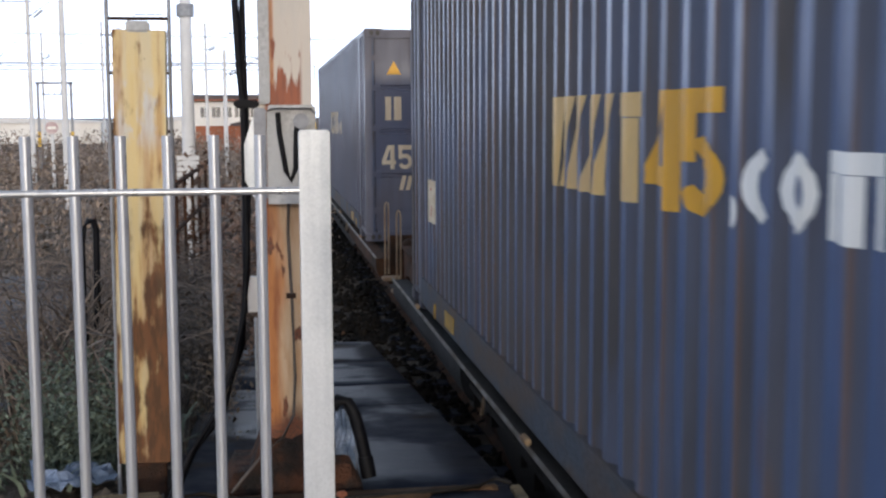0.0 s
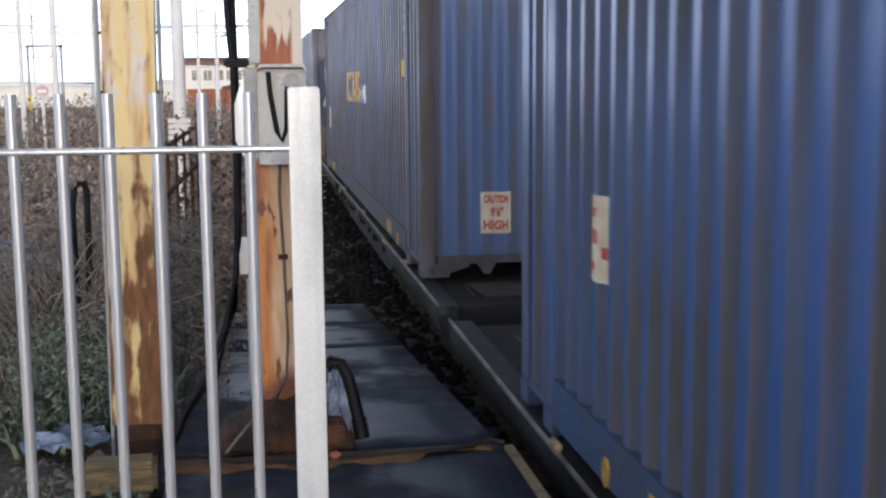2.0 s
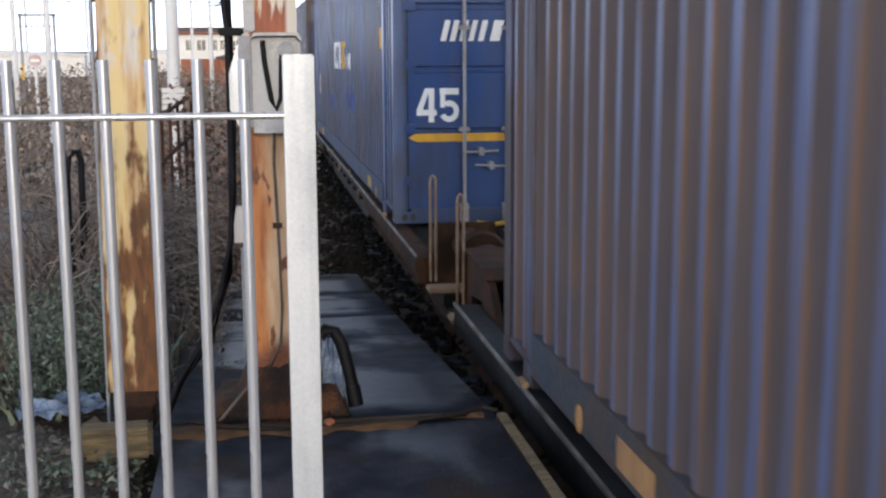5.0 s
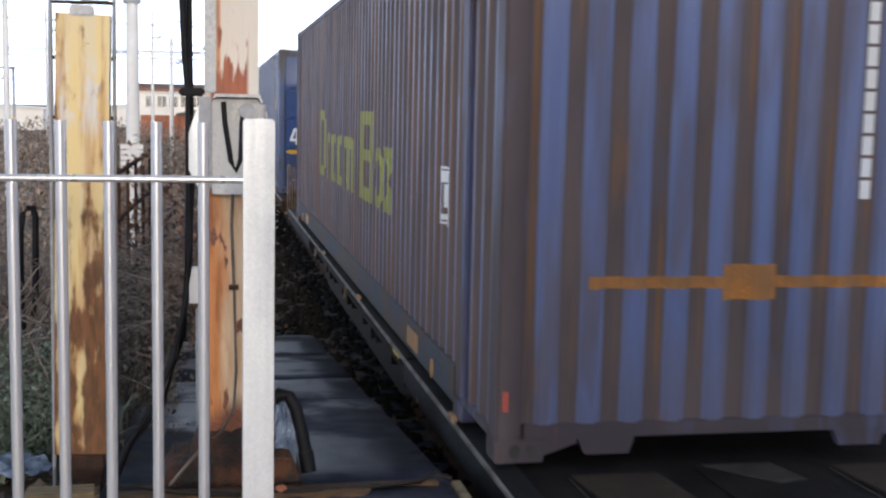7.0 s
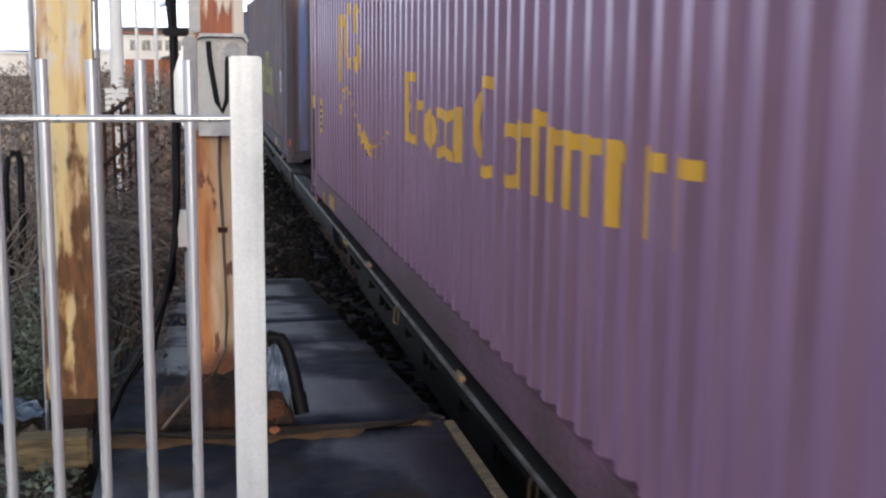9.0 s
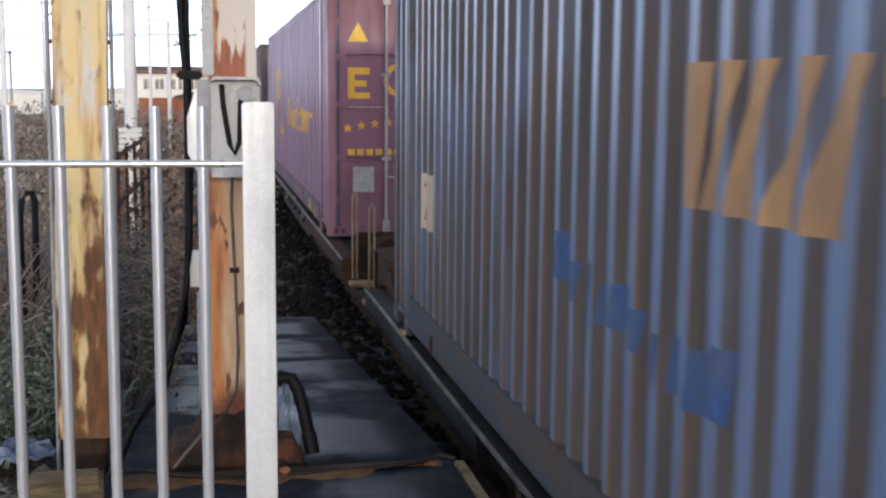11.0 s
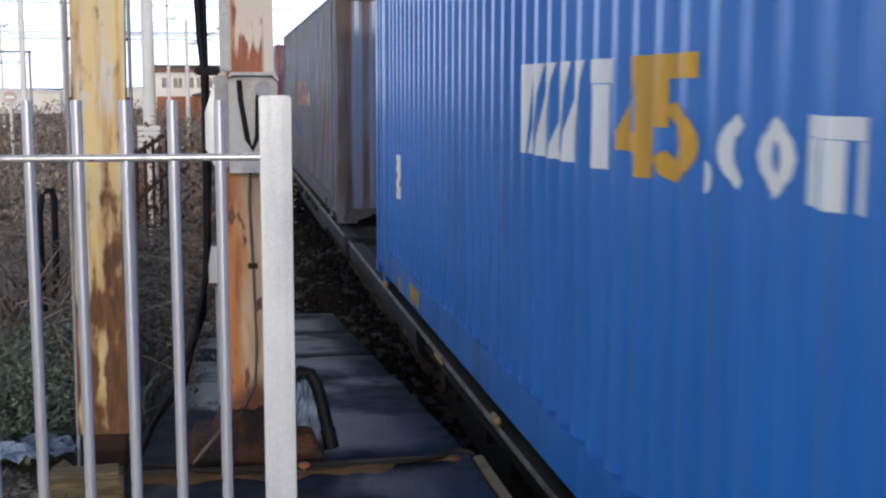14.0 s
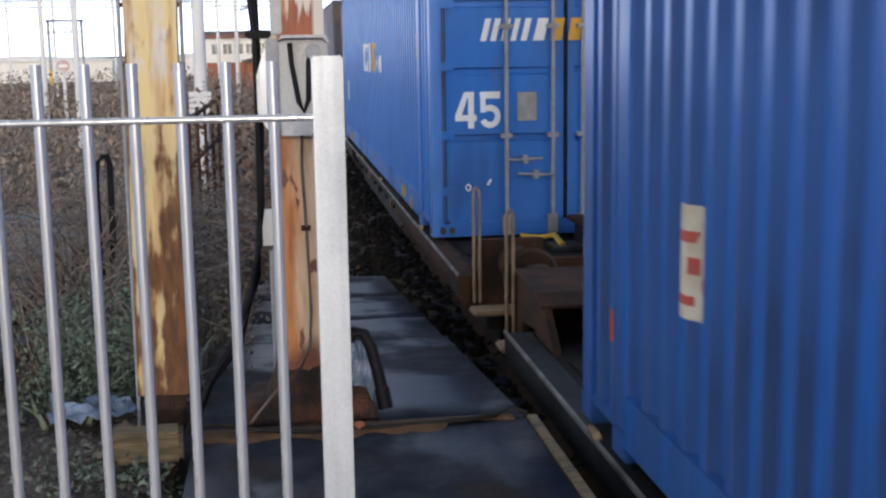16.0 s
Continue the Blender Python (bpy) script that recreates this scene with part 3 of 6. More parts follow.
def container(label, side_paint, end_paint, frame_paint, doors, rail_paint=RAIL_DARK, tags=RAIL_YELLOW, deep=False, group="containers on the train"):
    """A 45 foot high cube container; doors says at which end its doors are."""
    c = root("shipping_container", pose(0, 0, 0), label, "container", group)
    for place in (on_side, on_far_side):
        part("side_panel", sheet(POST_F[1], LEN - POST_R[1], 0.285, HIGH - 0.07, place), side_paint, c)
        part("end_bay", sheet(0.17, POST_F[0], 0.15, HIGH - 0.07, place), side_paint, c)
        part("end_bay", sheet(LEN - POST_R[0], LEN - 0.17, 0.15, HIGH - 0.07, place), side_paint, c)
    part("roof", boxed(0.05, WID - 0.05, 0.05, LEN - 0.05, HIGH - 0.045, HIGH - 0.008), frame_paint, c)
    part("floor", boxed(0.08, WID - 0.08, 0.08, LEN - 0.08, 0.10, 0.16), DARK_STEEL, c)
    for x0, x1 in ((0.0, 0.06), (WID - 0.06, WID)):
        s = -1 if x0 == 0 else 1
        a, b = (x0, x1) if s < 0 else (x1, x0)
        rail = [(a + s * 0.010, 0.066), (a + s * 0.014, 0.075), (a + s * 0.010, 0.286), (b, 0.286), (b, 0.066)]
        r = part("bottom_rail", prism(bmesh.new(), rail, "y", POST_R[1] + 0.002, LEN - POST_F[1] - 0.002), rail_paint, c, "smooth bottom rail")
        for y0, y1 in ((0.183, POST_R[0] - 0.002), (LEN - POST_F[0] + 0.002, LEN - 0.183)):
            part("bay_sill", boxed(min(a, b) + 0.002, max(a, b), y0, y1, 0.095, 0.152, bevel=0.006), frame_paint, c)
        for y0, y1 in (POST_R, (LEN - POST_F[1], LEN - POST_F[0])):
            p = part("support_post", boxed(a + s * 0.004, b - s * 0.03, y0, y1, 0.116, HIGH - 0.08, bevel=0.012), frame_paint, c, "streaked support post")
            part("post_casting", boxed(a + s * 0.012, b - s * 0.12, y0 - 0.01, y1 + 0.01, 0.0, 0.116, bevel=0.008), frame_paint, p)
        for y in (1.62, LEN - 1.62):
            eye = bmesh.new()
            for poly in ring(y, 0.125, 0.062, 0.032, 12, 0.62):
                prism(eye, poly, "x", a + s * 0.011, a + s * 0.022)
            part("lifting_eye", eye, tags or BROWN_STEEL, r)
        for y in (2.15, LEN - 2.58):
            if tags:
                part("rail_plate", boxed(a + s * 0.006, a + s * 0.0165, y, y + 0.43, 0.10, 0.225, bevel=0.002), tags, r, "scuffed rail plate")
        part("top_rail", boxed(x0, x1, 0.16, LEN - 0.16, HIGH - 0.075, HIGH - 0.005, bevel=0.008), frame_paint, c)
    for x0, x1 in ((0.0, 0.13), (WID - 0.13, WID)):
        for y0, y1 in ((0.0, 0.172), (LEN - 0.172, LEN)):
            part("corner_post", boxed(x0, x1, y0, y1, 0.116, HIGH - 0.116, bevel=0.012), frame_paint, c)
    for y0, y1, place, kind in ((0.0, 0.07, on_end, "rear"), (LEN - 0.07, LEN, on_front, "front")):
        part("end_header", boxed(0.12, WID - 0.12, y0, y1, HIGH - 0.13, HIGH - 0.01, bevel=0.008), frame_paint, c)
        if doors == kind:
            part("door_sill", boxed(0.16, WID - 0.16, y0, y1, 0.0, 0.14, bevel=0.008), frame_paint, c)
        else:
            part("end_sill", boxed(0.14, WID - 0.14, y0, y1, 0.115, 0.19, bevel=0.008), frame_paint, c)
            for f in (0.42, 1.80):
                tooth = [(f, 0.12), (f + 0.30, 0.12), (f + 0.27, 0.03), (f + 0.04, 0.03)] if deep else [(f + 0.06, 0.12), (f + 0.24, 0.12), (f + 0.18, 0.02), (f + 0.13, 0.02)]
                part("fork_tooth", prism(bmesh.new(), tooth, "y", y0 + 0.01, y1 - 0.01), frame_paint, c)
            for a, b in ((0.24, 0.42), (WID - 0.24, WID - 0.42)):
                part("corner_brace", prism(bmesh.new(), [(a, 0.03), (a, 0.12), (b, 0.12), (b, 0.09)], "y", y0 + 0.01, y1 - 0.01), frame_paint, c)
            part("end_panel", sheet(0.125, WID - 0.125, 0.185, HIGH - 0.125, place), end_paint, c)
    castings(c, frame_paint)
    return c


def door_pair(c, place, paint, trim):
    """Two door leaves with pressed lines, hinges, four locking bars and their handles."""
    for k, (a, b) in enumerate(((0.135, 1.235), (1.262, WID - 0.135))):
        bm = bmesh.new()
        zs = [0.14, 0.86, 0.94, 1.46, 1.54, 2.06, 2.14, HIGH - 0.13]
        prof = [(zs[0], 0.03)]
        for z in (0.90, 1.50, 2.10):
            prof += [(z - 0.035, 0.03), (z - 0.022, 0.062), (z + 0.022, 0.062), (z + 0.035, 0.03)]
        prof += [(zs[-1], 0.03), (zs[-1], 0.09), (zs[0], 0.09)]
        # the pressed lines stop short of the leaf's edges
        for u0, u1, flat in ((a, a + 0.07, True), (a + 0.07, b - 0.07, False), (b - 0.07, b, True)):
            line = [(zs[0], 0.03), (zs[-1], 0.03), (zs[-1], 0.09), (zs[0], 0.09)] if flat else prof
            lo, hi = [bm.verts.new(place(u0, d, z)) for z, d in line], [bm.verts.new(place(u1, d, z)) for z, d in line]
            for i in range(len(line)):
                j = (i + 1) % len(line)
                bm.faces.new((lo[i], lo[j], hi[j], hi[i]))
            bm.faces.new(lo[::-1])
            bm.faces.new(hi)
        bmesh.ops.recalc_face_normals(bm, faces=bm.faces[:])
        d = part("door", bm, paint, c)
        part("gasket", mark([rect(a - 0.012, a + 0.004, 0.14, HIGH - 0.13), rect(b - 0.004, b + 0.012, 0.14, HIGH - 0.13)], place, False, -0.024), BLACK, d)
        e0, e1 = (a - 0.034, a - 0.014) if k == 0 else (b + 0.014, b + 0.034)
        p, q = place(e0, -0.005, 0.13), place(e1, 0.03, HIGH - 0.13)
        part("hinge_edge", boxed(p[0], q[0], p[1], q[1], p[2], q[2], bevel=0.003), POST_GRIME, d, "rusty hinge edge")
        for z in (0.42, 0.93, 1.55, 2.1, 2.5):
            u = a - 0.05 if k == 0 else b - 0.05
            h = bmesh.new()
            p, q = place(u, -0.006, z - 0.04), place(u + 0.13, 0.028, z + 0.04)
            box(h, p[0], q[0], p[1], q[1], p[2], q[2], 0.004)
            part("hinge", h, trim, d)
        for u in ((0.69, 1.12) if k == 0 else (1.40, 1.84)):
            bar = part("locking_bar", tubed([place(u, -0.022, 0.06), place(u, -0.022, HIGH - 0.06)], 0.019, 10), GREY_PIPE, d)
            for z in (0.10, 0.92, 1.9, HIGH - 0.10):
                h = bmesh.new()
                w = 0.055 if 0.5 < z < 2.5 else 0.045
                hh = 0.02 if 0.5 < z < 2.5 else 0.09
                p, q = place(u - w, -0.046, z - hh), place(u + w, 0.03, z + hh)
                box(h, p[0], q[0], p[1], q[1], p[2], q[2], 0.006)
                part("bar_bracket", h, GREY_PIPE, bar)
            s = 1 if u in (0.69, 1.40) else -1
            z = 0.70 if s > 0 else 0.56
            h = tubed([place(u, -0.045, z), place(u + s * 0.08, -0.062, z), place(u + s * 0.33, -0.055, z + 0.01)], 0.013, 6)
            p, q = place(u + s * 0.14, -0.075, z - 0.035), place(u + s * 0.19, 0.028, z + 0.04)
            box(h, p[0], q[0], p[1], q[1], p[2], q[2], 0.004)
            part("handle", h, GREY_PIPE, bar)


def wordmark(c, place, u, v, h, first, second, third, corrugated=True, k=1.0, slant=0.0):
    """A company mark as plain bars, the amber length figure, and a low run of blocks behind."""
    bars = [[(u + k * a, v), (u + k * b, v), (u + k * d, v + h), (u + k * e, v + h)] for a, b, d, e in
            ((0.03, 0.18, 0.22, 0.017), (0.19, 0.31, 0.43, 0.275), (0.37, 0.50, 0.64, 0.47), (0.58, 0.76, 0.862, 0.786), (0.785, 0.98, 1.073, 0.94))]
    bars += [rect(u + 1.10 * k, u + 1.46 * k, v + 0.78 * h, v + h, slant), rect(u + 1.20 * k, u + 1.33 * k, v, v + 0.77 * h, slant)]
    marks("wordmark_bar", bars, place, first, c, "", corrugated)
    part("length_figure", mark(length_figure(u + 1.50 * k, v, 0.72 * k, h), place, corrugated), second, c, "amber length figure")
    if third is None:
        return
    low = [[disc(u + 2.32 * k, v + 0.11 * h, 0.05 * k)], ring(u + 2.50 * k, v + 0.31 * h, 0.27 * h, 0.13 * h, a0=0.12, a1=0.88, squash=1.0), ring(u + 2.74 * k, v + 0.31 * h, 0.27 * h, 0.13 * h, squash=1.0)]
    low += [rect(u + 2.88 * k, u + 3.20 * k, v + 0.45 * h, v + 0.58 * h)] + [rect(u + a * k, u + b * k, v + 0.04 * h, v + 0.445 * h) for a, b in ((2.88, 2.96), (3.00, 3.08), (3.12, 3.20))]
    marks("wordmark_tail", low, place, third, c, "", corrugated)


def length_figure(u, v, w, h):
    """The figures four and five in bold plain strokes, in a box w wide and h high."""
    a, x = 0.46 * w, u + 0.53 * w
    four = [rect(u + 0.60 * a, u + 0.88 * a, v, v + h), rect(u, u + a, v + 0.20 * h, v + 0.37 * h),
            [(u, v + 0.36 * h), (u + 0.30 * a, v + 0.36 * h), (u + 0.68 * a, v + h), (u + 0.42 * a, v + h)]]
    five = [rect(x, x + 0.95 * a, v + 0.81 * h, v + h), rect(x + 0.02 * a, x + 0.27 * a, v + 0.43 * h, v + 0.81 * h)]
    return four + five + ring(x + 0.47 * a, v + 0.32 * h, 0.32 * h, 0.17 * h, 16, 0.50 * a / (0.32 * h), -0.43, 0.34)


def number_column(c, place, u, top, n, material, size=0.07, step=0.10, corrugated=True):
    """An identification number down the sheet, as plain bars."""
    marks("number_bar", [rect(u, u + size * 0.6, top - k * step - size, top - k * step) for k in range(n)], place, material, c, "", corrugated)


def caution_sticker(c, place, u, v, ink, w=0.27, h=0.36):
    s = part("sticker", mark([rect(u, u + w, v, v + h)], place, True, 0.004), STICKER, c, "cream height warning sticker")
    for body, size, dv in (("CAUTION", 0.075, h - 0.10), ("9'6\"", 0.085, h * 0.40), ("HIGH", 0.085, 0.03)):
        part("print", lay(lettering(body, size, u + 0.03 + (0.06 if "9" in body else 0), v + dv, w * (0.8 if "9" not in body else 0.4), 0.004), place, True, 0.006), ink, s)


def slim_sticker(c, u, v, material=STICKER, w=0.30, h=0.36):
    s = part("sticker", mark([rect(u, u + w, v, v + h)], on_side, True, 0.004), material, c, "cream sticker")
    if material is SIGN_YELLOW:
        marks("print", [rect(u + 0.20, u + w - 0.005, v + 0.01, v + h - 0.06)], on_side, WHITE, s, "", True, 0.006)
        marks("print", [rect(u + 0.05, u + 0.15, v + 0.06 + 0.07 * k, v + 0.09 + 0.07 * k) for k in range(4)], on_side, FLAT_BLACK, s, "", True, 0.006)
        return
    marks("print", [rect(u + 0.05, u + 0.15, v + 0.27, v + 0.31, 0.02), rect(u + 0.12, u + 0.17, v + 0.16, v + 0.22), rect(u + 0.06, u + 0.15, v + 0.05, v + 0.085), rect(u + 0.19, u + 0.24, v + 0.10, v + 0.15)], on_side, RED, s, "", True, 0.006)


def door_signs(c, place, ground_colour=WHITE, brand=True, signs=True):
    part("length_mark", mark(length_figure(0.225, 0.99, 0.43, 0.33), place, False, -0.026), ground_colour, c, "length figure in bold print")
    if brand:
        z = 1.77 if ground_colour is WHITE else 0.70
        marks("wordmark_bar", [rect(a, a + b, z, z + 0.20, 0.05) for a, b in ((0.46, 0.055), (0.55, 0.055), (0.645, 0.05), (0.735, 0.05), (0.83, 0.055), (0.945, 0.10))], place, ground_colour, c, "", False, -0.026)
        marks("wordmark_block", [rect(a, a + 0.11, z, z + 0.20, 0.03) for a in (1.10, 1.27)], place, GOLD, c, "", False, -0.020)
    if signs:
        for u, body in ((1.46, "LOAD"), (1.90, "LOCK")):
            s = part("sign", mark([rect(u, u + 0.30, 1.63, 1.95)], place, False, -0.024), SIGN_YELLOW, c, "yellow sign with black print")
            part("print", lay(lettering(body, 0.12, u + 0.035, 1.74, 0.23, 0.008), place, False, -0.020), FLAT_BLACK, s)
        rows = [rect(1.50, 1.50 + w, z, z + 0.045) for z, w in ((1.36, 0.30), (1.23, 0.12), (1.10, 0.20), (0.98, 0.18))]
        rows += [rect(1.92, 1.92 + w, z, z + 0.028) for z, w in ((1.40, 0.24), (1.36, 0.24), (1.28, 0.22), (1.23, 0.22), (1.14, 0.25), (1.10, 0.25), (1.01, 0.22), (0.97, 0.24))]
        marks("weight_line", rows, place, WHITE, c, "", False, -0.026)
        marks("torn_sticker", [ring(0.34, 0.45, 0.036, 0.016, 9, 0.8), [[(0.51, 0.47), (0.53, 0.465), (0.56, 0.52), (0.54, 0.525)]]], place, WHITE, c, "", False, -0.026)
        part("data_plate", mark([rect(0.80, 0.98, 1.05, 1.31)], place, False, -0.022), GREY_PIPE, c, "grey riveted data plate")


def paints(key, coat, dirt, rust, dirty, rusty, worn=0.3, veil=0.0, end=1.0):
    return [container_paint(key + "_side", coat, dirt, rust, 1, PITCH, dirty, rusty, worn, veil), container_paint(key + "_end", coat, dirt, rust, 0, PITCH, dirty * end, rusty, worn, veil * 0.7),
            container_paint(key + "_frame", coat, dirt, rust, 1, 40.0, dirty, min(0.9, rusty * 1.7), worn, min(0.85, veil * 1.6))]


BROWN = (0.16, 0.085, 0.04)
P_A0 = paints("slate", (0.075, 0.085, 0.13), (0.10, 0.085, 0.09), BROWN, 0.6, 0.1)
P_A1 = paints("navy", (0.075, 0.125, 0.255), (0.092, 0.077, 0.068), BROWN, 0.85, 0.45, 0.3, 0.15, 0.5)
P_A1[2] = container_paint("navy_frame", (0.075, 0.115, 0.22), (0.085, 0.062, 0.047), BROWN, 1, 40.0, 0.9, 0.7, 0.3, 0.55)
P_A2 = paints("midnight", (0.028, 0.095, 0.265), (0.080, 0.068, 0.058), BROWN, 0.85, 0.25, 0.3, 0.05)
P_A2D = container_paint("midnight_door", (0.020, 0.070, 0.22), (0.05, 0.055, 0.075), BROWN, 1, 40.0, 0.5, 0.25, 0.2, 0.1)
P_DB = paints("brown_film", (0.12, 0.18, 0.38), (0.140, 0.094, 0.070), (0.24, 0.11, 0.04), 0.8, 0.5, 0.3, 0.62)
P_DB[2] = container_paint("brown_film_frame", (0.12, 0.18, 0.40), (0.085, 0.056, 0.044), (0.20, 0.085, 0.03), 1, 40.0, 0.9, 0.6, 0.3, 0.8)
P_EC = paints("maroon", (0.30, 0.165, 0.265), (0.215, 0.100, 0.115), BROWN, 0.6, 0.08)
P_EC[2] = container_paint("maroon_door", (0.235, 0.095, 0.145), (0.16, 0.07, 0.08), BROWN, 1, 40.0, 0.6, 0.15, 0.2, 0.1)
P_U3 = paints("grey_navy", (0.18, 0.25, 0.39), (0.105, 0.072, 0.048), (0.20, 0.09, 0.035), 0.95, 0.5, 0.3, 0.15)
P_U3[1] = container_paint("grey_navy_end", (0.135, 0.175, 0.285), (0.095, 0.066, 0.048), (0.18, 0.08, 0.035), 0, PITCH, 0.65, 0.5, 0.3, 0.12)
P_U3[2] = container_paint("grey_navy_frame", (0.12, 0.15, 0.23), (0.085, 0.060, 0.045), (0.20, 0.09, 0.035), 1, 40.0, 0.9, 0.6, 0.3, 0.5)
# on these two blues the film is darker blue, painting the folds' shade
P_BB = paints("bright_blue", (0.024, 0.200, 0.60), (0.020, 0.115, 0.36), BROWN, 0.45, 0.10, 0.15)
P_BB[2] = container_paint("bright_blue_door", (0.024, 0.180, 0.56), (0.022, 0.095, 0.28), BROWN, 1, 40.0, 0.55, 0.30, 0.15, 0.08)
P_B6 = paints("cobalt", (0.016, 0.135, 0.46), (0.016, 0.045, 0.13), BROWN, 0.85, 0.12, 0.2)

train = []          # (thing, place of its rear end at zero travel)
A1R, A2R, PERIOD = -3.0, -20.62, 36.44

c = container("slate grey container with cream door lettering on the train", *P_A0, "rear")
door_pair(c, on_end, P_A0[2], P_A0[2])
door_signs(c, on_end, CREAM, True, False)
part("warning_triangle", mark([[(0.30, 2.28), (0.50, 2.28), (0.40, 2.46)]], on_end, False, -0.026), GOLD, c)
marks("door_bar", [rect(0.28, 0.36, 1.66, 1.98), rect(0.40, 0.50, 1.66, 1.98), rect(0.72, 0.82, 1.66, 1.98), rect(0.90, 1.0, 1.66, 1.98)], on_end, CREAM, c, "", False, -0.026)
wordmark(c, on_side, 5.42, 1.38, 0.42, CREAM, CREAM, CREAM)
train.append((c, A2R + PERIOD))

c = container("dark navy container with amber lettering and road dirt", *P_A1, "front")
wordmark(c, on_side, 5.42, 1.38, 0.42, AMBER_FADED, GOLD, WHITE)
slim_sticker(c, 1.13, 0.82)
caution_sticker(c, on_end, 0.52, 0.37, RED)
caution_sticker(c, on_end, 1.62, 0.37, RED)
number_column(c, on_end, 1.66, 2.75, 11, WHITE)
number_column(c, on_side, 12.62, 2.6, 8, CREAM)
part("scuff", mark([[(0.98, 1.02), (1.06, 1.06), (1.09, 1.22), (1.02, 1.32), (0.99, 1.18)]], on_end), WHITE, c, "torn pale sticker")
part("yellow_tag", mark([rect(12.42, 12.53, 1.72, 1.87)], on_side), GOLD, c)
train.append((c, A1R))

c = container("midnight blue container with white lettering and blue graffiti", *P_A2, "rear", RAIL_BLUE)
door_pair(c, on_end, P_A2D, P_A2D)
door_signs(c, on_end, WHITE, True, False)
wordmark(c, on_side, 5.42, 1.40, 0.41, WHITE, GOLD, WHITE)
slim_sticker(c, 1.22, 0.86)
number_column(c, on_side, 12.28, 2.60, 15, WHITE)
part("yellow_tag", mark([rect(12.42, 12.56, 1.70, 1.92)], on_side), GOLD, c)
rg = random.Random(8)
marks("graffiti_stroke", [rect(u, u + 0.10, 0.85 + rg.uniform(0, 0.12), 1.12 + rg.uniform(-0.1, 0.1), rg.uniform(-0.03, 0.05)) for u in np.arange(7.7, 9.1, 0.15)]
     + [rect(u, u + 0.06, 0.62 + rg.uniform(0, 0.12), 0.95 + rg.uniform(-0.15, 0.1), rg.uniform(-0.02, 0.08)) for u in np.arange(4.2, 5.2, 0.15)], on_side, GRAFFITI, c)
part("door_arrow", mark([[(0.14, 0.84), (0.22, 0.80), (1.1, 0.80), (1.1, 0.88), (0.22, 0.88)]], on_end, False, -0.020), GOLD, c)
train.append((c, A2R))

c = container("brown dust-covered container with faded lime lettering, blue rear end", *P_DB, "front", RAIL_DARK, ORANGE, True)
lime = [rect(4.05, 4.22, 0.90, 1.70), rect(4.62, 4.80, 1.0, 1.60), rect(4.22, 4.65, 1.58, 1.70), rect(4.22, 4.65, 0.90, 1.02)]
for u in (5.0, 5.5, 6.15, 6.75, 7.1, 7.45):
    lime.append(rect(u, u + 0.15, 0.90, 1.42))
lime += [rect(5.15, 5.35, 1.32, 1.44), rect(6.9, 7.55, 1.32, 1.44), rect(5.65, 5.9, 0.9, 1.0), rect(5.65, 5.9, 1.34, 1.44), rect(6.3, 6.5, 1.34, 1.44), rect(6.3, 6.5, 0.9, 1.0)]
lime += [rect(8.2, 8.45, 0.90, 1.70), rect(8.45, 8.95, 1.58, 1.70), rect(8.45, 8.95, 1.26, 1.36), rect(8.45, 8.95, 0.90, 1.02), rect(8.9, 9.08, 1.32, 1.62), rect(8.9, 9.08, 0.96, 1.28)]
lime += ring(9.42, 1.15, 0.26, 0.10, squash=0.95) + [rect(9.74, 9.87, 0.90, 1.42, 0.28), rect(10.02, 10.15, 0.90, 1.42, -0.28)]
marks("wordmark_bar", lime[:-16] + [lime[-16:-2]] + lime[-2:], on_side, LIME, c)
number_column(c, on_end, 1.885, 2.75, 13, WHITE, 0.095, 0.112)
part("tape", mark([rect(0.45, 2.38, 0.86, 0.92), rect(1.15, 1.45, 0.80, 0.98)], on_end), TAPE, c, "strip of faded orange tape")
part("sticker", mark([rect(12.16, 12.42, 1.37, 1.385), rect(12.16, 12.42, 1.04, 1.055), rect(12.16, 12.175, 1.055, 1.37), rect(12.405, 12.42, 1.055, 1.37), rect(12.18, 12.36, 1.29, 1.36), rect(12.24, 12.31, 1.14, 1.28), rect(12.19, 12.40, 1.065, 1.10)], on_side), WHITE, c, "torn white sticker in a white outline")
part("red_mark", mark([rect(0.03, 0.06, 0.26, 0.36)], on_end, False, 0.002), RED, c)
train.append((c, A1R - PERIOD))

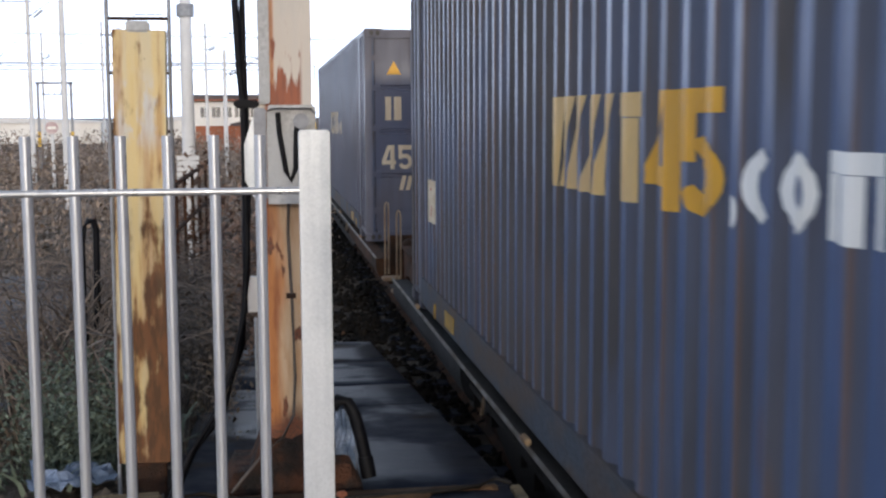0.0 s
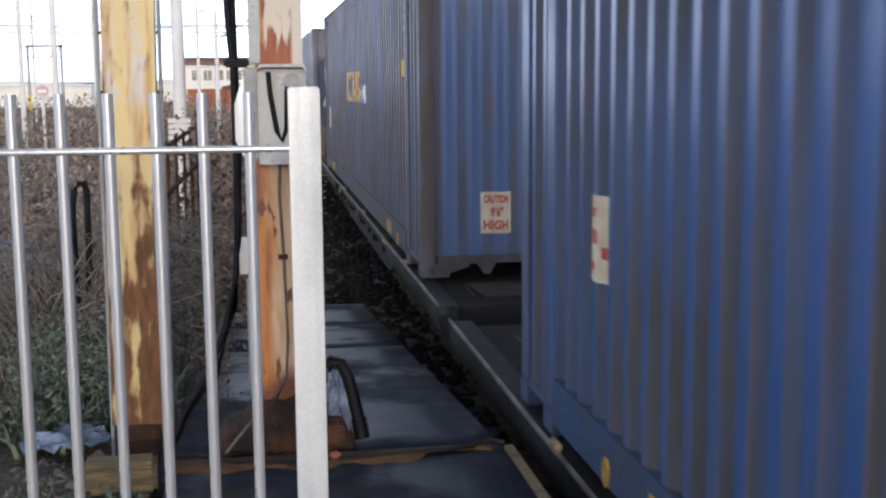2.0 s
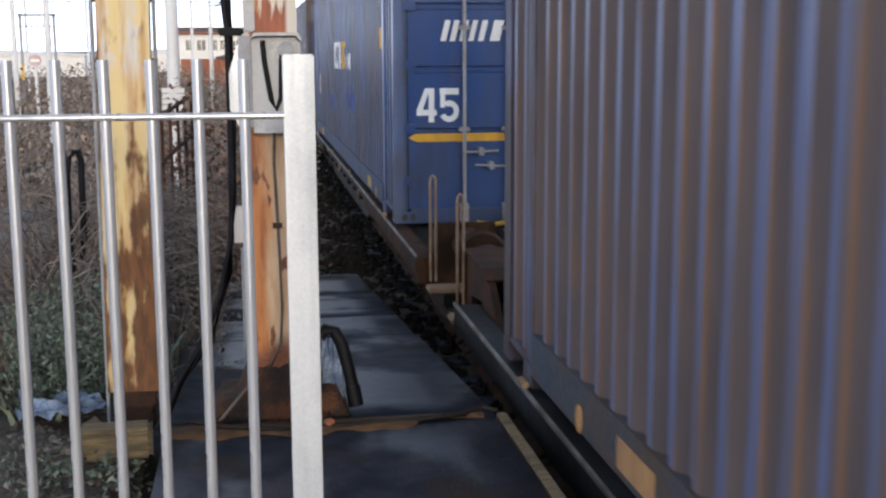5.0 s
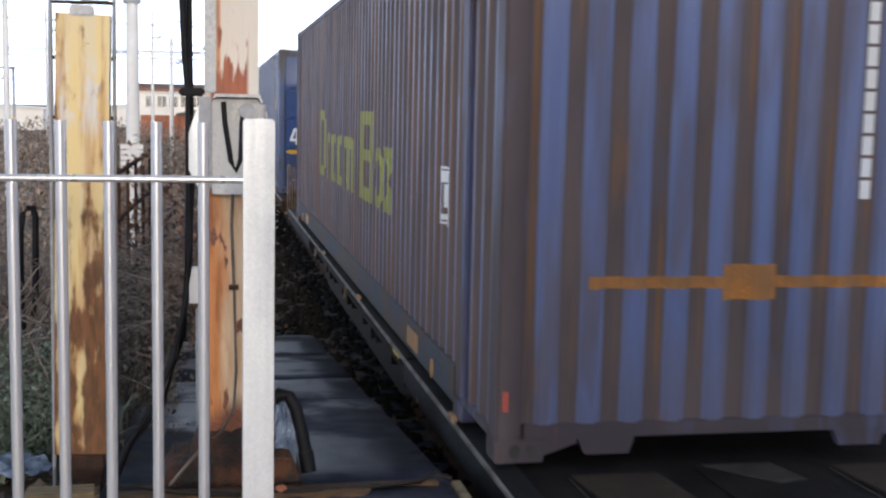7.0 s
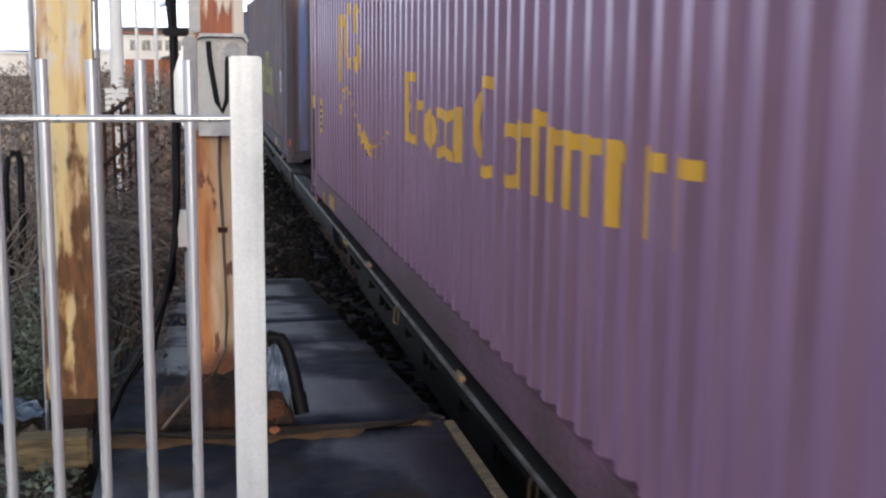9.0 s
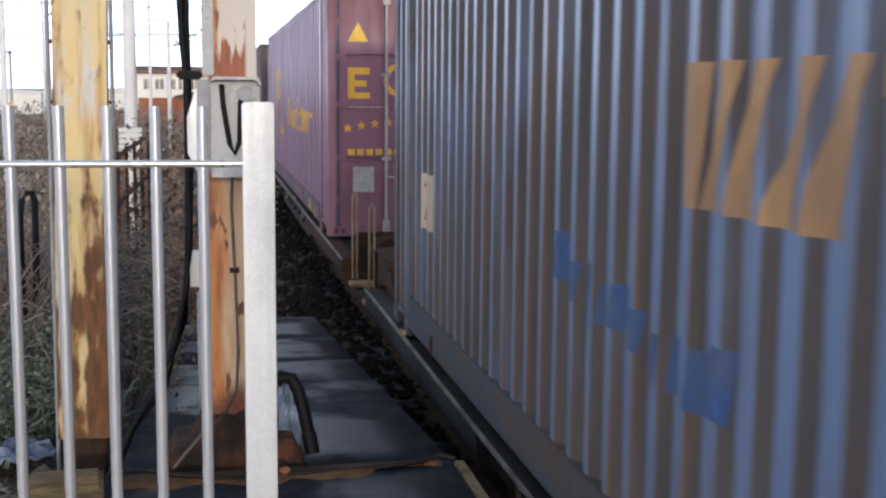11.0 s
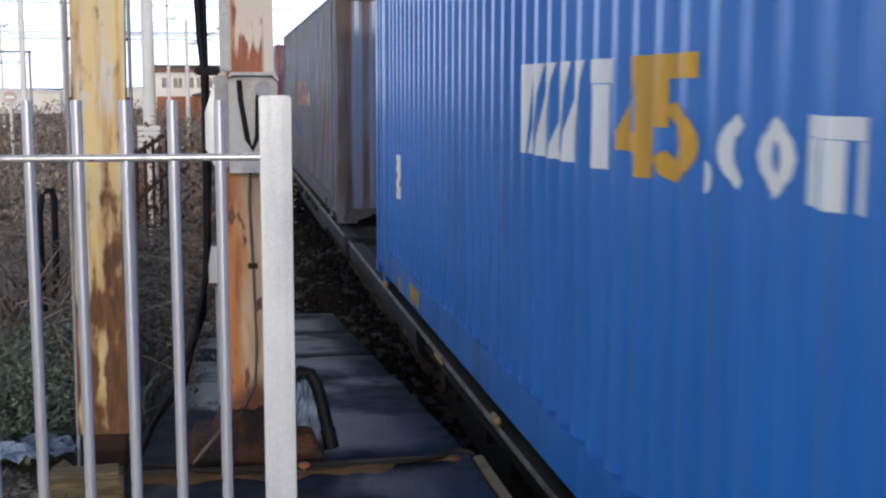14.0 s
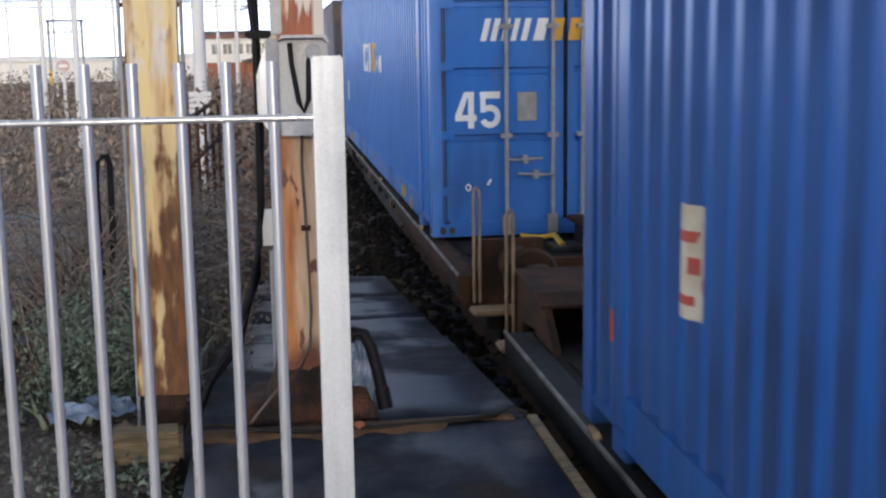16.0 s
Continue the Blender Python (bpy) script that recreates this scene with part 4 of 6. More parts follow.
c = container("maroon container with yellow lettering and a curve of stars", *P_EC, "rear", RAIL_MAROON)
door_pair(c, on_end, P_EC[2], P_EC[2])
gold = [[rect(2.75, 2.95, 1.40, 2.05, 0.05), rect(2.95, 3.2, 1.93, 2.05), rect(2.95, 3.15, 1.66, 1.76), rect(2.9, 3.1, 1.42, 1.52)],
        ring(3.58, 1.84, 0.30, 0.10, a0=0.1, a1=0.9), ring(4.15, 1.98, 0.17, 0.09, a0=0.05, a1=0.75) + ring(4.15, 1.66, 0.18, 0.09, a0=0.5, a1=1.3)]
for u0, h in ((6.65, 0.46), (7.05, 0.30), (7.35, 0.30), (7.65, 0.30), (7.95, 0.30), (8.22, 0.30), (8.66, 0.50), (9.22, 0.30), (9.50, 0.30), (9.74, 0.36), (9.96, 0.30), (10.18, 0.30), (10.40, 0.30), (10.66, 0.30), (10.95, 0.30), (11.2, 0.30)):
    if u0 in (7.35, 7.65, 7.95, 8.66, 9.22):
        gold.append(ring(u0 + 0.13 + 0.11 * (h > 0.4), 1.09 + h / 2, h / 2, 0.06, a1=0.87 if h > 0.4 else 1.0, a0=0.13 if h > 0.4 else 0.0, squash=0.95))
    elif h > 0.4:
        gold.append([rect(u0, u0 + 0.07, 1.11, 1.11 + h), rect(u0 + 0.07, u0 + 0.30, 1.11, 1.17), rect(u0 + 0.07, u0 + 0.22, 1.31, 1.37), rect(u0 + 0.07, u0 + 0.30, 1.05 + h, 1.11 + h)])
    else:
        gold.append([rect(u0, u0 + 0.07, 1.11, 1.11 + h), rect(u0 + 0.07, u0 + 0.20, 1.04 + h, 1.10 + h)])
marks("wordmark_shape", gold, on_side, GOLD, c)
stars = []
for u, v in ((2.99, 1.16), (3.22, 1.32), (3.45, 1.345), (3.68, 1.31), (3.92, 1.22), (4.13, 1.12), (4.32, 1.05), (4.52, 0.98), (4.71, 0.945), (4.90, 0.93), (5.09, 0.93), (5.29, 0.95), (5.48, 0.98), (5.69, 1.03), (5.90, 1.09)):
    stars.append(star(u, v, 0.10))
marks("star", stars, on_side, GOLD, c)
part("black_panel", mark([rect(0.20, 0.46, 0.30, 1.02)], on_side), FLAT_BLACK, c)
part("yellow_panel", mark([rect(0.20, 0.46, 1.04, 1.18)], on_side), SIGN_YELLOW, c)
slim_sticker(c, 1.08, 0.80, SIGN_YELLOW, 0.26, 0.38)
part("warning_triangle", mark([[(0.24, 2.28), (0.48, 2.28), (0.36, 2.50)]], on_end, False, -0.026), SIGN_YELLOW, c)
marks("wordmark_shape", [[rect(0.24, 0.32, 1.62, 1.98), rect(0.32, 0.5, 1.9, 1.98), rect(0.32, 0.46, 1.76, 1.83), rect(0.32, 0.5, 1.62, 1.69)], ring(0.82, 1.84, 0.19, 0.07, a0=0.1, a1=0.9), ring(1.25, 1.84, 0.18, 0.06)], on_end, GOLD, c, "", False, -0.026)
marks("wordmark_bar", [rect(a, a + 0.07, 1.52, 1.58) for a in (0.16, 0.25, 0.33, 0.40, 0.50, 0.59)], on_end, WHITE, c, "", False, -0.05)
st = []
for k in range(8):
    st.append(star(0.24 + 0.16 * k, 1.24 + 0.10 * math.sin(math.pi * (k + 1) / 9), 0.06))
marks("star", st, on_end, GOLD, c, "", False, -0.026)
marks("web_bar", [rect(0.24 + 0.11 * k, 0.32 + 0.11 * k, 0.96, 1.03) for k in range(9)], on_end, GOLD, c, "", False, -0.026)
part("data_plate", mark([rect(0.30, 0.55, 0.52, 0.82)], on_end, False, -0.024), GREY_PIPE, c)
train.append((c, A2R - PERIOD))

c = container("weathered grey-blue container with dirty orange lettering", *P_U3, "front", RAIL_DARK, None)
wordmark(c, on_side, 5.42, 1.38, 0.42, ORANGE, ORANGE, CREAM)
slim_sticker(c, 1.13, 0.82, CREAM)
caution_sticker(c, on_end, 0.50, 0.32, FLAT_BLACK)
caution_sticker(c, on_end, 1.64, 0.32, FLAT_BLACK)
number_column(c, on_end, 1.66, 2.75, 14, WHITE)
number_column(c, on_side, 12.30, 2.55, 12, CREAM)
marks("graffiti_stroke", [rect(u, u + 0.11, 0.92 - 0.10 * (u - 4.2) + rg.uniform(-0.05, 0.05), 1.12 - 0.10 * (u - 4.2) + rg.uniform(-0.06, 0.06), 0.03) for u in np.arange(4.2, 5.9, 0.17)], on_side, GRAFFITI_DULL, c, "", True, 0.003)
train.append((c, A1R - 2 * PERIOD))

c = container("clean bright blue container with white and amber lettering", *P_BB, "rear", P_BB[2])
door_pair(c, on_end, P_BB[2], P_BB[2])
door_signs(c, on_end, WHITE)
wordmark(c, on_side, 5.42, 1.40, 0.41, WHITE, GOLD, WHITE)
slim_sticker(c, 1.22, 0.80, WHITE)
number_column(c, on_side, 12.30, 2.55, 12, WHITE, 0.05, 0.08)
part("yellow_tag", mark([rect(12.5, 12.66, 1.62, 1.86)], on_side), GOLD, c)
train.append((c, A2R - 2 * PERIOD))

c = container("cobalt blue container with a torn red and white sticker", *P_B6, "front", P_B6[2])
slim_sticker(c, 1.27, 0.76, STICKER, 0.27, 0.40)
part("red_mark", mark([rect(0.42, 0.50, 0.46, 0.60)], on_side), RED, c)
part("pale_patch", mark([[(3.2, 0.86), (3.6, 0.80), (3.6, 0.98), (3.45, 0.98)]], on_side), CREAM, c)
train.append((c, A1R - 3 * PERIOD - 0.3))

for thing, y in train:
    thing.matrix_world = pose(SIDE_X, y, FLOOR_Z)

# ---- the wagon halves under them ----
def wagon(flip):
    """Half of a low articulated container wagon. Its coupling end lies ahead of the container, or behind it when flipped."""
    w = root("container_wagon", pose(0, 0, 0), "grimy low container wagon half with side beams and deck plates", "wagon", "wagon halves of the train")

    def Y(y):
        return LEN - y if flip else y

    def pc(name, bm, mat, parent=w, label=""):
        if flip:
            bmesh.ops.recalc_face_normals(bm, faces=bm.faces[:])
        return part(name, bm, mat, parent, label)

    def bx(x0, x1, y0, y1, z0, z1, bevel=0.0):
        return boxed(x0, x1, min(Y(y0), Y(y1)), max(Y(y0), Y(y1)), z0, z1, bevel=bevel)

    IN, OUT = (-2.20, LEN + 1.75) if flip else (-1.15, LEN + 1.45)          # joint and coupling ends of the side beams
    HEAD = OUT + (0.12 if flip else 0.52)                                     # headstock
    for side in (0, 1):
        def X(x):
            return WID - x if side else x
        # rounded beam ends over the bogies, a recessed sill with brackets between them
        curve = [(-0.034 + 0.16 * (1 - math.cos(q * math.pi / 16)), -0.12 - 0.20 * math.sin(q * math.pi / 16)) for q in range(9)]
        for y0, y1 in ((IN, 2.6), (LEN - 3.0, OUT)):
            bm = prism(bmesh.new(), [(X(u), v) for u, v in [(0.126, -0.03), (-0.034, -0.03)] + curve], "y", min(Y(y0), Y(y1)), max(Y(y0), Y(y1)))
            for f in bm.faces:
                f.smooth = len(f.verts) == 4
            for e in bm.edges:
                if any(len(f.verts) > 4 for f in e.link_faces) or max(v.co.z for v in e.verts) > -0.04:
                    e.smooth = False
            pc("beam_end", bm, BROWN_STEEL if flip and y0 > 5 else SILL_STEEL, w, "smooth rounded beam end over the bogie")
        outline = [(Y(2.2), -0.03), (Y(2.2), -0.16), (Y(3.6), -0.52), (Y(LEN - 4.2), -0.52), (Y(LEN - 2.7), -0.16), (Y(LEN - 2.7), -0.03)]
        b = pc("side_sill", prism(bmesh.new(), outline, "x", X(0.12), X(0.17)), DARK_STEEL)
        pc("top_flange", bx(X(-0.044), X(-0.026), IN, OUT, -0.034, -0.006, 0.004), EDGE_LINE, b, "bright top edge of the beam")
        for y in np.arange(2.8, LEN - 3.0, 0.9):
            pc("bracket_plate", bx(X(0.05), X(0.13), y, y + 0.03, -0.30, -0.03), DARK_STEEL, b)
        pc("ledge", bx(X(-0.026), X(0.12), 2.6, LEN - 3.0, -0.030, -0.016), DARK_STEEL, b)
        pc("sill_rail", bx(X(0.03), X(0.12), 2.5, LEN - 2.9, -0.20, -0.15, 0.008), DARK_STEEL, b)
        for y in (0.875, 5.2, 8.6, LEN - 0.635):
            pc("container_spigot", bx(X(-0.052), X(-0.016), y - 0.06, y + 0.06, -0.008, 0.030, 0.008), TAN_PIPE, b)
        for y in (2.0, 6.4, 9.9):
            pc("lashing_ring", tubed([(X(0.01), Y(y), -0.05), (X(-0.02), Y(y), -0.10), (X(-0.03), Y(y + 0.02), -0.19), (X(-0.01), Y(y + 0.07), -0.20), (X(0.0), Y(y + 0.08), -0.07)], 0.009, 6), TAN_PIPE, b)
        pc("brake_label", bx(X(0.012), X(0.02), 3.1, 3.4, -0.13, -0.05), SIGN_YELLOW, b)
    d = pc("deck_plate", bx(0.13, WID - 0.13, IN + 0.12, 1.1, -0.085, -0.05), DECK_STEEL)
    nose = [(Y(IN + 0.121), -0.05)] + [(Y(IN + 0.12 - 0.16 * math.sin(q * math.pi / 12)), -0.21 + 0.16 * math.cos(q * math.pi / 12)) for q in range(1, 10)] + [(Y(IN + 0.121), -0.34)]
    bm = prism(bmesh.new(), nose, "x", 0.13, 1.86)
    for f in bm.faces:
        f.smooth = len(f.verts) == 4
    pc("deck_nose", bm, DECK_STEEL, d, "deck edge rolled down over the joint")
    for x0, x1 in ((0.36, 0.86), (1.74, 2.24)):
        tread = [(x0, Y(-0.10)), (x1 - 0.06, Y(-0.10)), (x1, Y(IN + 0.42)), (x0 + 0.06, Y(IN + 0.42))]
        pc("tread_plate", prism(bmesh.new(), tread, "z", -0.05, -0.038), TREAD, d)
        pc("tread_gap", bx(x0 - 0.022, x0 - 0.008, IN + 0.5, -0.12, -0.052, -0.046), FLAT_BLACK, d)
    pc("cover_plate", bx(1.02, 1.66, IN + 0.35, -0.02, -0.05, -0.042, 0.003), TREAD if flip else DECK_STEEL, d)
    # black plates on the deck paint the shade of an opening and a slot
    pc("deck_opening_shade", prism(bmesh.new(), [(1.06, Y(-0.02)), (1.44, Y(-0.02)), (1.50, Y(-0.30)), (1.34, Y(-0.34))], "z", -0.06, -0.037), FLAT_BLACK, d)
    pc("deck_slot_shade", bx(1.32, 1.66, -0.74, -0.71, -0.06, -0.038), FLAT_BLACK, d)
    d = pc("deck_plate", bx(0.11, WID - 0.11, LEN - 0.35, OUT - 0.02, -0.16, -0.05), DECK_STEEL)
    for x0 in (0.2, 0.95, 1.75):
        pc("tread_plate", bx(x0, x0 + 0.42, LEN + 0.12, LEN + 0.75, -0.05, -0.036, 0.004), DECK_STEEL, d)
    # another black plate as the shaded depth of an opening
    pc("deck_opening_shade", bx(1.0, 1.35, LEN + 0.25, LEN + 0.6, -0.036, -0.032), FLAT_BLACK, d)
    for y in np.arange(1.2, LEN - 0.8, 1.9):
        pc("cross_member", bx(0.06, WID - 0.06, y, y + 0.16, -0.34, -0.06), DARK_STEEL)
    pc("centre_sill", bx(0.95, 1.55, 0.35, LEN - 0.35, -0.5, -0.14), DARK_STEEL)
    pc("end_beam", bx(0.10, WID - 0.10, OUT - 0.02, OUT + 0.10, -0.34, -0.05, 0.02), BROWN_STEEL)
    # coupling end: cheek plates rising to the headstock that carries the buffers
    for x0 in (0.15, 1.90):
        for dx in (0.0, 0.40):
            cheek = [(Y(OUT - 0.55), -0.05), (Y(OUT - 0.44), 0.05), (Y(OUT - 0.28), 0.17), (Y(OUT - 0.12), 0.22), (Y(HEAD), 0.25), (Y(HEAD), -0.24), (Y(HEAD - 0.14), -0.24), (Y(HEAD - 0.18), -0.04), (Y(OUT - 0.02), -0.01), (Y(OUT - 0.10), -0.05)]
            pc("cheek_plate", prism(bmesh.new(), cheek, "x", x0 + dx, x0 + dx + 0.045), BROWN_STEEL)
        pc("cheek_top", prism(bmesh.new(), [(Y(OUT - 0.28), 0.171), (Y(OUT - 0.12), 0.221), (Y(HEAD), 0.251), (Y(HEAD), 0.27), (Y(OUT - 0.12), 0.24), (Y(OUT - 0.28), 0.19)], "x", x0 - 0.02, x0 + 0.465), BROWN_STEEL)
        pc("headstock_plate", bx(x0 - 0.02, x0 + 0.465, HEAD, HEAD + 0.035, -0.24, 0.27, 0.01), BROWN_STEEL)
    pc("headstock", bx(0.62, 1.88, HEAD - 0.14, HEAD + 0.02, -0.22, 0.10, 0.02), BROWN_STEEL)
    pc("draw_box", bx(1.05, 1.45, OUT - 0.35, HEAD - 0.14, -0.05, 0.08, 0.02), BROWN_STEEL)
    pc("bridge_plate", bx(1.22, 2.35, LEN + 0.12, LEN + 1.02, 0.15, 0.19, 0.012), BROWN_STEEL)
    pc("bridge_lip", bx(1.24, 2.33, LEN + 0.98, LEN + 1.02, 0.04, 0.149, 0.006), BROWN_STEEL)
    for x0 in (1.28, 2.18):
        pc("bracket", bx(x0, x0 + 0.10, LEN + 0.20, LEN + 0.95, -0.05, 0.15), DARK_STEEL)
    pc("stanchion", bx(0.98, 1.06, OUT - 0.10, OUT, -0.05, 0.24, 0.01), TAN_PIPE)
    pc("yellow_lever", tubed([(0.78, Y(LEN + 0.2), 0.02), (0.95, Y(LEN + 0.22), 0.0), (1.08, Y(LEN + 0.25), 0.03), (1.10, Y(LEN + 0.5), -0.03)], 0.028, 7), SIGN_YELLOW)
    for x in (0.375, 2.125):
        bm = tubed([(x, Y(HEAD + 0.035), 0.10), (x, Y(HEAD + 0.36), 0.10)], 0.135, 18)
        tube(bm, [(x, Y(HEAD + 0.36), 0.10), (x, Y(HEAD + 0.64), 0.10)], 0.095, 16)
        tube(bm, [(x, Y(HEAD + 0.64), 0.10), (x, Y(HEAD + 0.665), 0.10), (x, Y(HEAD + 0.69), 0.10)], 0.205, 24, 0.9)
        pc("buffer", bm, BROWN_STEEL, w, "rusty buffer with a dull face")
    pc("coupling_hook", tubed([(1.25, Y(HEAD + 0.02), -0.02), (1.25, Y(HEAD + 0.4), -0.02), (1.25, Y(HEAD + 0.55), -0.12), (1.25, Y(HEAD + 0.42), -0.20)], 0.05, 8), BROWN_STEEL)
    for x in (0.06, WID - 0.10):
        y, h = OUT + (0.19 if flip else 0.42), 0.68
        pc("handrail", tubed([(x, Y(y), -0.20), (x, Y(y), h - 0.06), (x + 0.006, Y(y), h - 0.02), (x + 0.022, Y(y), h), (x + 0.038, Y(y), h - 0.02), (x + 0.044, Y(y), h - 0.06), (x + 0.044, Y(y), -0.20)], 0.011, 8), TAN_PIPE, w, "tan painted hoop handrail")
    pc("step", bx(0.0, 0.42, OUT + 0.30, OUT + 0.52, -0.24, -0.20, 0.012), TAN_PIPE)
    for x in (0.8, 1.6):
        pc("brake_hose", tubed([(x, Y(HEAD), -0.05), (x, Y(HEAD + 0.2), -0.10), (x + 0.05, Y(HEAD + 0.35), -0.25), (x + 0.12, Y(HEAD + 0.25), -0.36)], 0.024, 7), BLACK)
    # bogies
    for yc in (OUT - 1.9,) if flip else (OUT - 1.9, IN - 0.25):
        g = pc("bogie_frame", bx(0.30, 0.42, yc - 1.3, yc + 1.3, -0.62, -0.38, 0.02), DARK_STEEL)
        pc("bogie_side", bx(2.08, 2.20, yc - 1.3, yc + 1.3, -0.62, -0.38, 0.02), DARK_STEEL, g)
        for dy in (-0.9, 0.9):
            for x in (0.44, 1.93):
                pc("wheel", tubed([(x, Y(yc + dy), RAIL_Z - FLOOR_Z + 0.361), (x + 0.13, Y(yc + dy), RAIL_Z - FLOOR_Z + 0.361)], 0.36, 28), DARK_STEEL, g)
            pc("axle", tubed([(0.5, Y(yc + dy), RAIL_Z - FLOOR_Z + 0.361), (2.0, Y(yc + dy), RAIL_Z - FLOOR_Z + 0.361)], 0.08, 10), DARK_STEEL, g)
    return w


front_half, rear_half = wagon(False), wagon(True)
halves = []
for k in range(4):
    for base, y in ((front_half, A1R - k * PERIOD), (rear_half, A2R + PERIOD - k * PERIOD)):
        halves.append((base if k == 0 else copy_thing(base, pose(0, 0, 0)), y))
for thing, y in halves:
    thing.matrix_world = pose(SIDE_X, y, FLOOR_Z)

# ---- fence ----
def fence():
    f = root("fence", pose(0, 2.775, 0), "galvanised round-bar fence ending in a square post", "fence")
    part("post", boxed(0.076, 0.148, -0.026, 0.046, 0.0, 1.632, bevel=0.004), GALV_POST, f, "pale galvanised square end post")
    part("rail", tubed([(-2.6, -0.009, 1.4915), (0.078, -0.009, 1.4915)], 0.0085, 10), GALV, f)
    part("rail", boxed(-2.6, 0.078, -0.006, 0.006, 0.10, 0.125, bevel=0.003), GALV, f)
    bar = part("bar", tubed([(0, 0.0, 0.04), (0, 0.0, 1.621)], 0.0128, 14), GALV, f)
    bar.location = (-0.014, 0.0, 0)
    for k in range(1, 24):
        o = bar.copy()
        scene.collection.objects.link(o)
        o.location = (-0.014 - 0.105 * k, 0.0, 0)


fence()


def beam():
    """The shorter rusty steel upright with its cap and the thin ladder frame behind it."""
    b = root("steel_upright", pose(-0.565, 5.3, 0.0), "cream painted steel upright with brown rust patches", "steel post")
    bm = bmesh.new()
    # a channel with turned edges
    w, d, t = 0.112, 0.10, 0.012
    prism(bm, [(-w, 0), (w, 0), (w, d), (w - t, d), (w - t, t), (-w + t, t), (-w + t, d), (-w, d)], "z", 0.12, 2.04)
    part("web", bm, YELLOW_RUST, b)
    part("cap", boxed(-0.055, 0.045, -0.012, 0.05, 2.03, 2.078, bevel=0.008), BOX_GREY, b)
    part("foot", boxed(-0.085, 0.095, 0.01, 0.09, -0.15, 0.125, bevel=0.01), RUST, b)
    b.matrix_world = pose(-0.565, 5.3, 0.0, 0, 1.0, 0)


beam()


def ladder_frame():
    f = root("ladder_frame", pose(-0.55, 5.46, 0), "thin dark steel ladder frame behind a rusty upright", "ladder")
    for x in (-0.125, 0.145):
        part("stile", tubed([(x - 0.02, 0, -0.2), (x, 0, 3.2)], 0.009, 6), MAST_STEEL, f)
    for z in (2.10, 1.86, 1.6, 2.45, 2.8):
        part("rung", tubed([(-0.125, 0, z), (0.145, 0, z)], 0.008, 6), BROWN_STEEL, f)


ladder_frame()


PIPE_GREY = plain("dull_conduit", (0.16, 0.13, 0.11), (0.09, 0.07, 0.06), 12, 0.6)


def column():
    """The tall H-section column, painted above and rusting below, on a bolted plate."""
    p = root("steel_column", pose(0.093, 5.26, 0), "tall pale grey steel column streaked with rust", "steel column")
    w, d, t = 0.116, 0.20, 0.016
    outline = [(-w, 0), (w, 0), (w, t), (t / 2, t), (t / 2, d - t), (w, d - t), (w, d), (-w, d), (-w, d - t), (-t / 2, d - t), (-t / 2, t), (-w, t)]
    part("upper_shaft", prism(bmesh.new(), outline, "z", 1.70, 6.5), POLE_PAINT, p, "pale grey paint over rust")
    part("lower_shaft", prism(bmesh.new(), outline, "z", 0.02, 1.70), POLE_LOW, p, "orange rust with paint remains")
    part("flange_strip", boxed(-0.116, -0.066, -0.03, -0.002, 1.72, 6.5, bevel=0.006), BOX_GREY, p)
    bm = bmesh.new()
    bmesh.ops.create_grid(bm, x_segments=26, y_segments=18, size=1.0)
    for v in bm.verts:
        x, y = v.co.x * 0.31, 0.16 + v.co.y * 0.25
        rim = min(1, max(0, (0.31 - abs(x)) / 0.05)) * min(1, max(0, (y + 0.09) / 0.05)) * min(1, max(0, (0.41 - y) / 0.08))
        collar = min(1, max(0, (0.185 - abs(x)) / 0.045)) * min(1, max(0, (y + 0.055) / 0.03)) * min(1, max(0, (0.30 - y) / 0.05))
        h = rim * (0.36 + 0.10 * (x > 0)) + 0.62 * collar
        lump = noise.noise((x * 9, y * 9, 2)) * 0.030 + noise.noise((x * 26, y * 26, 4)) * 0.014
        v.co = Vector((x, y, 0.002 + h * (0.215 + lump)))
    r = bmesh.ops.extrude_face_region(bm, geom=bm.faces[:])
    for v in [g for g in r["geom"] if isinstance(g, bmesh.types.BMVert)]:
        v.co.z = -0.07
    bmesh.ops.recalc_face_normals(bm, faces=bm.faces[:])
    part("footing", bm, FOOTING, p, "lumpy rust-stained footing")
    part("base_plate", boxed(-0.33, 0.32, -0.11, 0.44, -0.075, -0.020, bevel=0.004), RUST, p)
    part("conduit", tubed([(0.01, -0.018, 1.40), (-0.0, -0.02, 1.15), (0.012, -0.02, 0.85), (0.02, -0.02, 0.5), (0.01, -0.03, 0.33), (-0.04, -0.075, 0.24), (-0.12, -0.115, 0.19), (-0.22, -0.14, 0.08), (-0.27, -0.15, 0.02)], 0.007, 6), PIPE_GREY, p)
    for z in (1.32, 0.86):
        part("conduit_clip", boxed(-0.012, 0.03, -0.03, 0.0, z, z + 0.02), RUST, p)


column()


